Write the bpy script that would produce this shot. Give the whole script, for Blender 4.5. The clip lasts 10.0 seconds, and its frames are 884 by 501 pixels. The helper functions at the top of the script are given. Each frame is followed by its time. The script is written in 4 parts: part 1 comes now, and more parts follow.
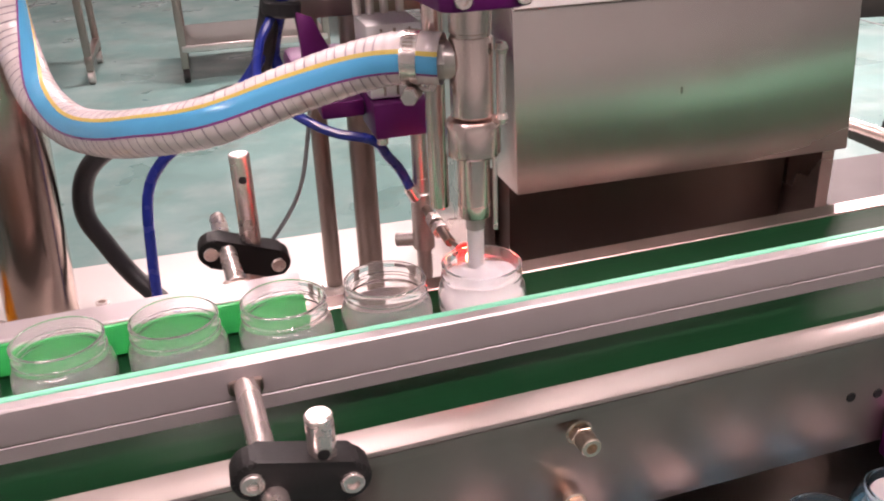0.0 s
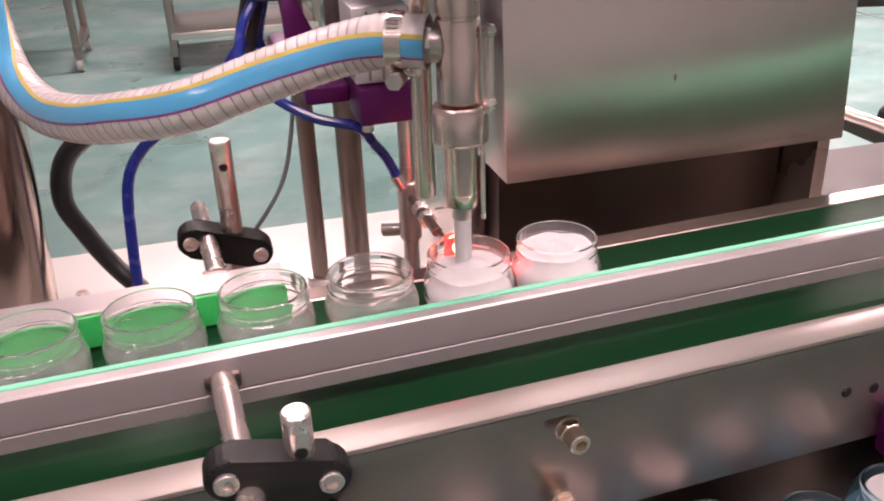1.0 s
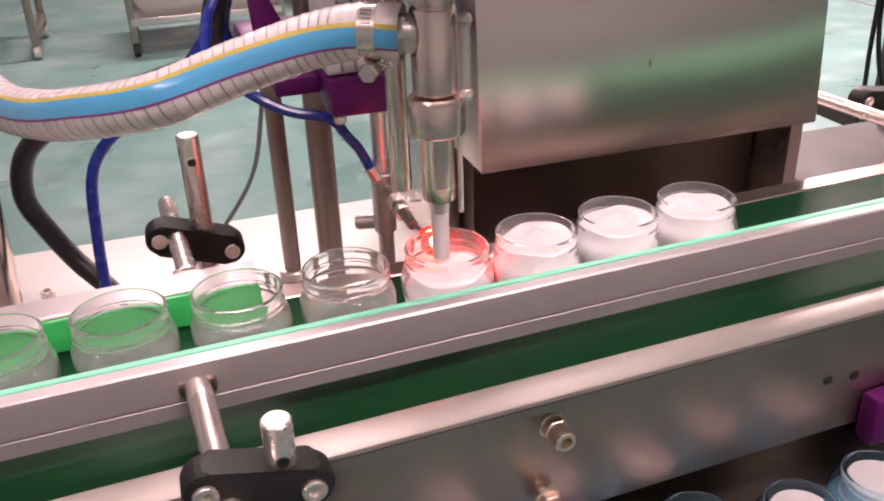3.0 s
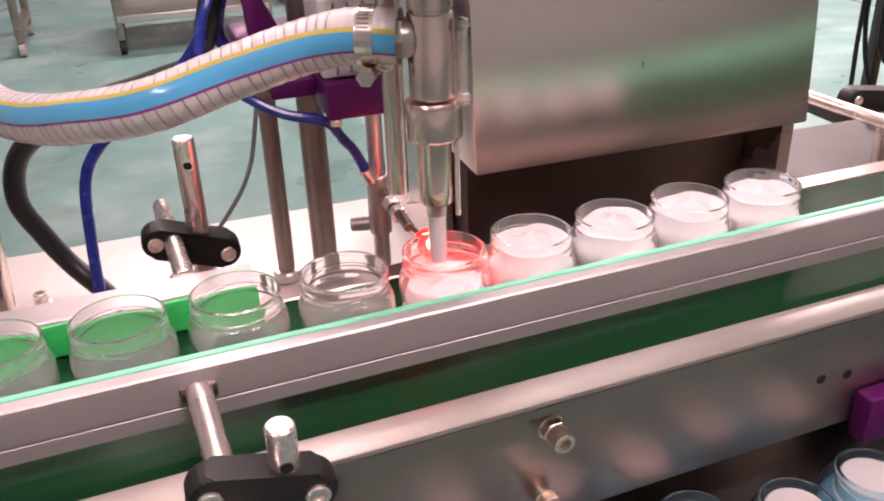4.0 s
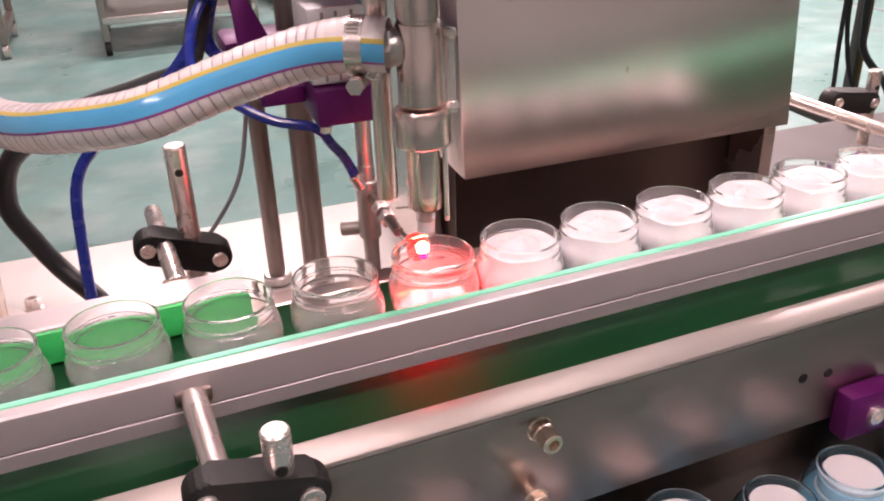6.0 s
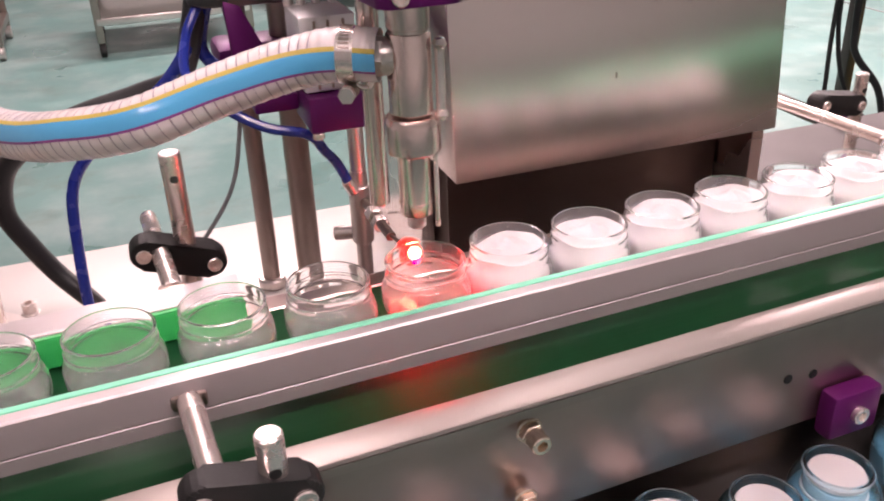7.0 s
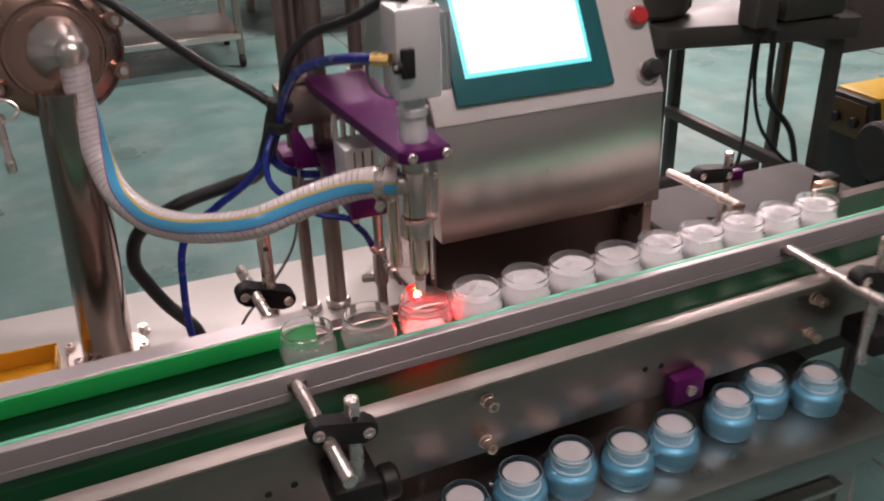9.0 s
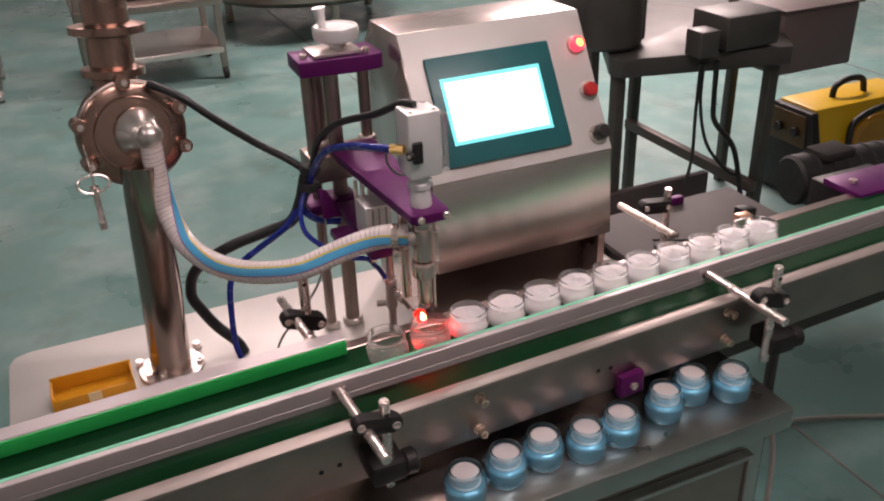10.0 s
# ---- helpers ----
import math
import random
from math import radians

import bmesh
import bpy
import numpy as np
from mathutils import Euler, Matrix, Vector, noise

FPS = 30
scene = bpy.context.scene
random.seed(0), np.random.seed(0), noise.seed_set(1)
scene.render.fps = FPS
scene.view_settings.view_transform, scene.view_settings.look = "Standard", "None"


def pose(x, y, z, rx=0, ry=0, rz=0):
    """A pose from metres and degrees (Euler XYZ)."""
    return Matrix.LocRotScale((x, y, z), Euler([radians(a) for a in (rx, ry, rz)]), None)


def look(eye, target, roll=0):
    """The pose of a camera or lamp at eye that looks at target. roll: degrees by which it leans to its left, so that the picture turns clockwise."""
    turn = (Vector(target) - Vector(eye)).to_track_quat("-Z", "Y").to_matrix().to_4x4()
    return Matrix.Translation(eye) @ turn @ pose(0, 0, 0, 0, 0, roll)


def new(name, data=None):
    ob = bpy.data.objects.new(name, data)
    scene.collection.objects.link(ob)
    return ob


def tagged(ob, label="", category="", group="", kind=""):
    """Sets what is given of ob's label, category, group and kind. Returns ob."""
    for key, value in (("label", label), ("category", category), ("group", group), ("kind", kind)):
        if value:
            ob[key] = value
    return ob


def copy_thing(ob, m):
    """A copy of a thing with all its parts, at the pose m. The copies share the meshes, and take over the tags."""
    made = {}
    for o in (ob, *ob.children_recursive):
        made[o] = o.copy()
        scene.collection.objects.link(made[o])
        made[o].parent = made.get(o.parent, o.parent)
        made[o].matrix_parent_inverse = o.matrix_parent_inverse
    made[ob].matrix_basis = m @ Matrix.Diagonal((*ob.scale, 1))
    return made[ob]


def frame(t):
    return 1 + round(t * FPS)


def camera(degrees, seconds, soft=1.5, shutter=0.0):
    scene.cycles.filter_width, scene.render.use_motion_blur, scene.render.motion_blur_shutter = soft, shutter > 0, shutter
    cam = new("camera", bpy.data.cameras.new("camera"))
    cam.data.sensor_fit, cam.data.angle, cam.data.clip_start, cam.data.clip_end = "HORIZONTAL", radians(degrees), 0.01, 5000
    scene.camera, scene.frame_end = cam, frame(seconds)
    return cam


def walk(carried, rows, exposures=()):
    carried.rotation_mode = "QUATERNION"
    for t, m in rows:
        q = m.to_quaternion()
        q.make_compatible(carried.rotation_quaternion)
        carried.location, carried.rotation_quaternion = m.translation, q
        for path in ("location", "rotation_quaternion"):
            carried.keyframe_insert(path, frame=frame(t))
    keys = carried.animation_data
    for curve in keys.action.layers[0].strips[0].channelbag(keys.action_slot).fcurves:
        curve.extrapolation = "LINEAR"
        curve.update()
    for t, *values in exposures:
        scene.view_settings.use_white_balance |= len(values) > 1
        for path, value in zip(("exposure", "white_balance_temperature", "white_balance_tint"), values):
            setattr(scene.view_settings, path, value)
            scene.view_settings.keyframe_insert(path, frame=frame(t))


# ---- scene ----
cam = camera(53.4, 10.0, 2.0, 0.4)
PATH = [
    (0, (0.047, 0.032, 1.073), (0.502, 1.785, 0.222), -2.5),
    (0.5, (0.055, 0.04, 1.067), (0.505, 1.789, 0.207), -2.4),
    (1, (0.054, 0.045, 1.066), (0.523, 1.783, 0.195), -2.1),
    (1.5, (0.051, 0.045, 1.069), (0.539, 1.772, 0.186), -2.0),
    (2, (0.053, 0.048, 1.068), (0.552, 1.769, 0.181), -2.0),
    (2.5, (0.054, 0.055, 1.067), (0.569, 1.766, 0.169), -2.1),
    (4, (0.047, 0.06, 1.072), (0.604, 1.748, 0.156), -2.0),
    (4.5, (0.048, 0.055, 1.077), (0.609, 1.74, 0.157), -2.0),
    (5, (0.046, 0.054, 1.078), (0.614, 1.736, 0.158), -2.0),
    (5.5, (0.044, 0.055, 1.078), (0.623, 1.735, 0.159), -2.0),
    (7, (0.045, 0.047, 1.086), (0.636, 1.721, 0.166), -2.1),
    (7.5, (0.038, 0.042, 1.09), (0.65, 1.712, 0.175), -2.0),
    (8, (0.021, 0.016, 1.101), (0.642, 1.683, 0.188), -1.8),
    (8.1, (0.005, -0.002, 1.111), (0.626, 1.668, 0.202), -1.8),
    (8.2, (-0.012, -0.013, 1.125), (0.607, 1.653, 0.209), -1.9),
    (8.3, (-0.025, -0.027, 1.139), (0.59, 1.642, 0.226), -2.0),
    (8.4, (-0.037, -0.045, 1.156), (0.58, 1.624, 0.243), -1.9),
    (8.5, (-0.046, -0.074, 1.182), (0.573, 1.596, 0.272), -2.0),
    (8.7, (-0.056, -0.131, 1.218), (0.574, 1.533, 0.305), -1.8),
    (9, (-0.064, -0.221, 1.282), (0.576, 1.438, 0.366), -1.9),
    (9.5, (-0.15, -0.355, 1.427), (0.51, 1.288, 0.496), -2.2),
    (10, (-0.171, -0.407, 1.459), (0.521, 1.217, 0.519), -2.2),
]
LIGHTING = [(0.0, 1.38, 7000, 35), (1.0, 1.25, 7000, 35), (7.5, 1.32, 6980, 35), (8.0, 1.28, 6950, 33), (8.3, 0.85, 6880, 28), (8.5, 0.42, 6800, 26), (9.0, 0.36, 6750, 24), (10.0, 0.48, 6980, 27)]
walk(cam, [(t, look(eye, target, roll)) for t, eye, target, roll in PATH], LIGHTING)

# ---- light ----
world = bpy.data.worlds.new("world")
scene.world = world
world.use_nodes = True
world.node_tree.nodes["Background"].inputs["Color"].default_value = (0.9, 0.95, 1.0, 1)
world.node_tree.nodes["Background"].inputs["Strength"].default_value = 0.09

# ---- key sizes (metres) ----
BELT = 0.797          # top of the belt
TABLE = 0.685         # machine table behind the conveyor
SHELF = 0.672         # ledge before the conveyor
NX, NY = 0.1905, 0.502  # axis of the nozzle
PITCH = 0.0578        # jar to jar
YAW = 2.5             # degrees by which the line turns from the x axis
PIVOT = (0.2, 0.48)   # the line turns about this point of the plan


# ---- materials ----
def mat(name, color, rough=0.5, metal=0.0, var=0.15, scale=30.0, bump=0.0, bscale=200.0, stretch=(1, 1, 1), trans=0.0,
        ior=1.45, emit=None, power=0.0, coat=0.0, rvar=0.1, sss=0.0):
    m = bpy.data.materials.new(name)
    m.use_nodes = True
    nt = m.node_tree
    n, l = nt.nodes, nt.links
    b = n["Principled BSDF"]
    b.inputs["Roughness"].default_value = rough
    b.inputs["Metallic"].default_value = metal
    b.inputs["Transmission Weight"].default_value = trans
    b.inputs["IOR"].default_value = ior
    b.inputs["Coat Weight"].default_value = coat
    b.inputs["Base Color"].default_value = (*color, 1)
    if sss:
        b.inputs["Subsurface Weight"].default_value = sss
        b.inputs["Subsurface Radius"].default_value = (0.006, 0.005, 0.004)
        b.inputs["Subsurface Scale"].default_value = 0.5
    if emit:
        b.inputs["Emission Color"].default_value = (*emit, 1)
        b.inputs["Emission Strength"].default_value = power
    if var or bump:
        tc = n.new("ShaderNodeTexCoord")
        mp = n.new("ShaderNodeMapping")
        mp.inputs["Scale"].default_value = stretch
        l.new(tc.outputs["Object"], mp.inputs["Vector"])
        no = n.new("ShaderNodeTexNoise")
        no.inputs["Scale"].default_value = scale
        no.inputs["Detail"].default_value = 6
        l.new(mp.outputs["Vector"], no.inputs["Vector"])
        if var:
            mix = n.new("ShaderNodeMix")
            mix.data_type = "RGBA"
            mix.inputs["A"].default_value = (*[c * (1 - var) for c in color], 1)
            mix.inputs["B"].default_value = (*[min(1, c * (1 + var)) for c in color], 1)
            l.new(no.outputs["Fac"], mix.inputs["Factor"])
            l.new(mix.outputs["Result"], b.inputs["Base Color"])
            mr = n.new("ShaderNodeMapRange")
            mr.inputs["From Min"].default_value = 0.3
            mr.inputs["From Max"].default_value = 0.7
            mr.inputs["To Min"].default_value = max(0.02, rough - rvar * rough)
            mr.inputs["To Max"].default_value = min(1, rough + rvar * rough * 2)
            l.new(no.outputs["Fac"], mr.inputs["Value"])
            l.new(mr.outputs["Result"], b.inputs["Roughness"])
        if bump:
            n2 = n.new("ShaderNodeTexNoise")
            n2.inputs["Scale"].default_value = bscale
            n2.inputs["Detail"].default_value = 4
            l.new(mp.outputs["Vector"], n2.inputs["Vector"])
            bp = n.new("ShaderNodeBump")
            bp.inputs["Strength"].default_value = bump
            bp.inputs["Distance"].default_value = 0.002
            l.new(n2.outputs["Fac"], bp.inputs["Height"])
            l.new(bp.outputs["Normal"], b.inputs["Normal"])
    return m


STEEL = mat("brushed stainless sheet", (0.62, 0.58, 0.56), 0.3, 1.0, 0.1, 4, 0.03, 60, stretch=(1, 1, 30))
# Brown tint and mottling stand in for blurred surroundings mirrored in the panel.
SIDE = mat("satin stainless with painted reflections", (0.43, 0.335, 0.305), 0.33, 1.0, 0.25, 14, 0.4, 16)
LIPM = mat("matt folded steel edge", (0.4, 0.345, 0.32), 0.42, 0.65, 0.1, 14, 0.03, 120, stretch=(0.2, 1, 1))
TABLETOP = mat("matt stainless table top", (0.6, 0.575, 0.55), 0.46, 0.65, 0.06, 6, 0.02, 90)
CHROME = mat("polished steel rod", (0.8, 0.7, 0.66), 0.25, 0.85, 0.06, 40, 0.01, 300)
SATIN = mat("satin steel", (0.68, 0.61, 0.58), 0.32, 0.88, 0.08, 60, 0.02, 400)
DULL = mat("dull worn steel", (0.36, 0.29, 0.26), 0.35, 1.0, 0.15, 30, 0.04, 200)
ALU = mat("anodised aluminium", (0.52, 0.47, 0.475), 0.4, 0.5, 0.05, 40, 0.02, 300, stretch=(0.05, 1, 1))
ALUW = mat("white aluminium", (0.82, 0.8, 0.8), 0.35, 0.5, 0.04, 40)
NOZ = mat("brushed nozzle steel", (0.86, 0.67, 0.62), 0.2, 0.97, 0.02, 60)
GREEN = mat("bright green wear strip", (0.0, 0.4, 0.09), 0.35, 0.0, 0.12, 25, 0.02, 200)
STRIP = mat("pale green strip edge", (0.2, 0.72, 0.48), 0.4, 0.0, 0.1, 60)
BELTM = mat("green conveyor belt", (0.002, 0.036, 0.012), 0.5, 0.0, 0.5, 40, 0.05, 300, stretch=(0.04, 1, 1))
BELTM.node_tree.nodes["Principled BSDF"].inputs["Specular IOR Level"].default_value = 0.08
PURPLE = mat("purple anodised aluminium", (0.11, 0.004, 0.10), 0.4, 0.3, 0.1, 30, 0.02, 300)
BLACK = mat("black moulded plastic", (0.011, 0.010, 0.010), 0.5, 0.0, 0.2, 60, 0.05, 500)
RUBBER = mat("black cable sheath", (0.014, 0.015, 0.016), 0.4, 0.0, 0.2, 90, 0.1, 500)
BLUEHOSE = mat("blue air tube", (0.012, 0.028, 0.24), 0.25, 0.0, 0.1, 60)
GREYWIRE = mat("grey wire sheath", (0.2, 0.22, 0.23), 0.45, 0.0, 0.1, 60)
GLASS = mat("clear jar glass", (0.985, 0.985, 0.985), 0.03, 0.0, 0, trans=0.95, ior=1.42)
CREAM = mat("white face cream", (0.62, 0.59, 0.6), 0.4, 0.0, 0.02, 60, 0.06, 160, sss=0.25)
BLUEJAR = mat("pearly blue jar coating", (0.13, 0.34, 0.455), 0.36, 0.5, 0.08, 60, coat=0.5)
CUPM = mat("pale blue plastic cup", (0.36, 0.52, 0.6), 0.3, 0.1, 0.05, 60)
BLUEGLASS = mat("pale clear acrylic", (0.75, 0.92, 0.97), 0.06, 0.0, 0, trans=1.0, ior=1.45)
HOSEW = mat("milky ribbed hose wall", (0.72, 0.64, 0.63), 0.22, 0.0, 0.06, 60, 0.03, 200, coat=0.4, sss=0.15)
RIB = mat("hose reinforcing coil", (0.33, 0.27, 0.29), 0.4, 0.0, 0.1, 60)
HOSEB = mat("sky blue hose stripe", (0.065, 0.39, 0.66), 0.2, 0.0, 0.06, 40, coat=0.5)
HOSEY = mat("yellow hose stripe", (0.6, 0.45, 0.1), 0.3, 0.0, 0.1, 60)
HOSEP = mat("purple hose stripe", (0.25, 0.05, 0.22), 0.3, 0.0, 0.1, 60)
FLOORM = mat("teal painted floor", (0.105, 0.215, 0.2), 0.33, 0.0, 0.3, 2.4, 0.03, 30, rvar=0.4)


def worn_patches(m, color, scale, lo, hi, amount):
    """Lays pale, scuffed patches over a material's own colour."""
    n, l = m.node_tree.nodes, m.node_tree.links
    b = n["Principled BSDF"]
    under = b.inputs["Base Color"].links[0].from_socket
    tc = n.new("ShaderNodeTexCoord")
    no = n.new("ShaderNodeTexNoise")
    no.inputs["Scale"].default_value = scale
    no.inputs["Detail"].default_value = 9
    no.inputs["Roughness"].default_value = 0.62
    l.new(tc.outputs["Object"], no.inputs["Vector"])
    mr = n.new("ShaderNodeMapRange")
    mr.inputs["From Min"].default_value, mr.inputs["From Max"].default_value = lo, hi
    mr.inputs["To Min"].default_value, mr.inputs["To Max"].default_value = 0.0, amount
    l.new(no.outputs["Fac"], mr.inputs["Value"])
    mix = n.new("ShaderNodeMix")
    mix.data_type = "RGBA"
    mix.inputs["B"].default_value = (*color, 1)
    l.new(mr.outputs["Result"], mix.inputs["Factor"])
    l.new(under, mix.inputs["A"])
    l.new(mix.outputs["Result"], b.inputs["Base Color"])


worn_patches(FLOORM, (0.3, 0.37, 0.36), 2.6, 0.46, 0.7, 0.5)
worn_patches(FLOORM, (0.1, 0.13, 0.1), 4.5, 0.55, 0.75, 0.6)
WALLM = mat("white painted wall", (0.75, 0.76, 0.75), 0.7, 0.0, 0.05, 2)
BOXM = mat("satin stainless housing", (0.69, 0.595, 0.565), 0.27, 0.95, 0.03, 3, stretch=(0.3, 2, 2), rvar=0.03)
PANELM = mat("pale grey painted panel", (0.6, 0.57, 0.55), 0.4, 0.1, 0.04, 12)
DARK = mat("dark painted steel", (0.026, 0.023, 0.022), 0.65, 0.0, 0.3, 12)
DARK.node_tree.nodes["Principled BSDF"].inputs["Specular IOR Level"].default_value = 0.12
BENCHM = mat("worn grey-green steel", (0.07, 0.066, 0.06), 0.45, 0.3, 0.35, 9, 0.05, 80)
SHELFM = mat("mauve grey enamel", (0.075, 0.064, 0.062), 0.6, 0.0, 0.2, 8, 0.03, 90)
BEZEL = mat("teal screen bezel", (0.012, 0.12, 0.13), 0.35, 0.0, 0.1, 40)
SCREEN = mat("lit touch screen", (0.5, 0.6, 0.6), 0.2, 0.0, 0, emit=(0.72, 1.0, 1.0), power=1.02)
SCRMARK = mat("pale screen marking", (0.4, 0.6, 0.6), 0.3, 0.0, 0, emit=(0.55, 0.95, 0.95), power=0.95)
REDLIT = mat("lit red lens", (0.8, 0.05, 0.04), 0.2, 0.0, 0, emit=(1.0, 0.04, 0.07), power=1.7)
REDCORE = mat("bright lamp core", (0.9, 0.4, 0.1), 0.2, 0.0, 0, emit=(1.0, 0.3, 0.1), power=2.4)
REDLENS = mat("unlit red lens", (0.5, 0.03, 0.03), 0.12, 0.0, 0.1, 60, coat=0.6)
LEDM = mat("red sensor light", (0.3, 0.005, 0.008), 0.35, 0.0, 0, emit=(1.0, 0.012, 0.004), power=3.0)
LEDCORE = mat("sensor beam spot", (1, 0.5, 0.3), 0.3, 0.0, 0, emit=(1.0, 0.8, 0.35), power=7.0)
ORANGE = mat("amber plastic tray", (0.6, 0.27, 0.015), 0.3, 0.0, 0.15, 40)
TAPE = mat("pale label", (0.75, 0.6, 0.35), 0.5, 0.0, 0.1, 40)
YELLOW = mat("yellow enamel", (0.6, 0.36, 0.01), 0.35, 0.0, 0.1, 12)
BRASS = mat("brass fitting", (0.75, 0.5, 0.2), 0.25, 1.0, 0.1, 60)
GREYBOX = mat("mauve grey steel cover", (0.15, 0.11, 0.105), 0.5, 0.2, 0.1, 10)
GREYPL = mat("grey plastic", (0.2, 0.2, 0.2), 0.5, 0.0, 0.1, 30)
WHITEPL = mat("pale cord", (0.3, 0.28, 0.26), 0.5, 0.0, 0.1, 30)
TUBELIGHT = mat("fluorescent tube", (0.9, 0.9, 0.9), 0.4, 0.0, 0, emit=(1.0, 0.97, 0.94), power=12.0)

# ---- building helpers ----
ORIGIN = {}


def thing(name, loc, label, category, group="", kind=""):
    e = new(name)
    e.location = loc
    e.empty_display_size = 0.02
    ORIGIN[e] = Vector(loc)
    return tagged(e, label, category, group, kind)


def part(name, bm, material, parent, label="", smooth=True):
    o = ORIGIN[parent]
    me = bpy.data.meshes.new(name)
    bmesh.ops.translate(bm, verts=bm.verts, vec=-o)
    bm.normal_update()
    for f in bm.faces:
        f.smooth = smooth
    if smooth:
        for e in bm.edges:
            if len(e.link_faces) == 2 and e.calc_face_angle(0) > 0.6:
                e.smooth = False
    bm.to_mesh(me)
    bm.free()
    for m in (material if isinstance(material, (list, tuple)) else [material]):
        me.materials.append(m)
    ob = new(name, me)
    ob.parent = parent
    ORIGIN[ob] = o
    if label:
        ob["label"] = label
    return ob


def solo(name, bm, material, label, category, loc=(0, 0, 0), group="", kind="", smooth=True):
    me = bpy.data.meshes.new(name)
    bmesh.ops.translate(bm, verts=bm.verts, vec=-Vector(loc))
    bm.normal_update()
    for f in bm.faces:
        f.smooth = smooth
    if smooth:
        for e in bm.edges:
            if len(e.link_faces) == 2 and e.calc_face_angle(0) > 0.6:
                e.smooth = False
    bm.to_mesh(me)
    bm.free()
    for m in (material if isinstance(material, (list, tuple)) else [material]):
        me.materials.append(m)
    ob = new(name, me)
    ob.location = loc
    ORIGIN[ob] = Vector(loc)
    return tagged(ob, label, category, group, kind)


def box(x0, x1, y0, y1, z0, z1, bevel=0.0, bm=None, seg=2):
    b = bmesh.new()
    bmesh.ops.create_cube(b, size=1)
    for v in b.verts:
        v.co = Vector(((x0 + x1) / 2 + v.co.x * (x1 - x0), (y0 + y1) / 2 + v.co.y * (y1 - y0), (z0 + z1) / 2 + v.co.z * (z1 - z0)))
    if bevel:
        bmesh.ops.bevel(b, geom=b.edges[:], offset=bevel, segments=seg, affect="EDGES", profile=0.5)
    return join(bm, b)


def join(bm, b):
    if bm is None:
        return b
    me = bpy.data.meshes.new("tmp")
    b.to_mesh(me)
    b.free()
    bm.from_mesh(me)
    bpy.data.meshes.remove(me)
    return bm


def along(a, d):
    d = Vector(d).normalized()
    return Matrix.Translation(a) @ d.to_track_quat("Z", "Y").to_matrix().to_4x4()


def lathe(profile, seg=32, m=None, bm=None, close=True):
    """A turned body: profile of (radius, height) round the z axis, carried to m."""
    b = bmesh.new()
    rings = []
    for r, z in profile:
        if r < 1e-6:
            rings.append([b.verts.new((0, 0, z))])
        else:
            rings.append([b.verts.new((r * math.cos(2 * math.pi * i / seg), r * math.sin(2 * math.pi * i / seg), z)) for i in range(seg)])
    for p, q in zip(rings, rings[1:]):
        for i in range(seg):
            j = (i + 1) % seg
            if len(p) == 1 and len(q) > 1:
                b.faces.new((p[0], q[j], q[i]))
            elif len(q) == 1 and len(p) > 1:
                b.faces.new((p[i], p[j], q[0]))
            elif len(p) > 1:
                b.faces.new((p[i], p[j], q[j], q[i]))
    bmesh.ops.recalc_face_normals(b, faces=b.faces)
    if m is not None:
        bmesh.ops.transform(b, matrix=m, verts=b.verts)
    return join(bm, b)


def rod(a, c, r, seg=24, bm=None, chamfer=None, r2=None):
    a, c = Vector(a), Vector(c)
    h = (c - a).length
    k = r * 0.12 if chamfer is None else chamfer
    q = r if r2 is None else r2
    return lathe([(0, 0), (r - k, 0), (r, k), (q, h - k), (q - k, h), (0, h)], seg, along(a, c - a), bm)


def spline(pts, n=12):
    pts = [Vector(p) for p in pts]
    ext = [2 * pts[0] - pts[1]] + pts + [2 * pts[-1] - pts[-2]]
    out = []
    for i in range(1, len(ext) - 2):
        p0, p1, p2, p3 = ext[i - 1:i + 3]
        for k in range(n):
            t = k / n
            out.append(0.5 * ((2 * p1) + (p2 - p0) * t + (2 * p0 - 5 * p1 + 4 * p2 - p3) * t * t + (3 * p1 - p0 - 3 * p2 + p3) * t ** 3))
    return out + [pts[-1]]


def frames(path, up=(0, 0, 1)):
    """Side and top directions along a path that do not twist."""
    out, side = [], None
    for i, p in enumerate(path):
        d = (path[min(i + 1, len(path) - 1)] - path[max(i - 1, 0)]).normalized()
        if side is None:
            side = d.cross(Vector(up)).normalized()
        side = (side - d * side.dot(d)).normalized()
        out.append((p, d, side, side.cross(d).normalized()))
    return out


def tube(pts, r, seg=12, n=10, bm=None, radius=None):
    path = spline(pts, n)
    b = bmesh.new()
    rings = []
    for i, (p, d, s, u) in enumerate(frames(path)):
        rr = radius(i) if radius else r
        rings.append([b.verts.new(p + rr * (math.cos(a) * s + math.sin(a) * u)) for a in [2 * math.pi * k / seg for k in range(seg)]])
    for p, q in zip(rings, rings[1:]):
        for i in range(seg):
            b.faces.new((p[i], p[(i + 1) % seg], q[(i + 1) % seg], q[i]))
    b.faces.new(rings[0])
    b.faces.new(rings[-1])
    bmesh.ops.recalc_face_normals(b, faces=b.faces)
    return join(bm, b)


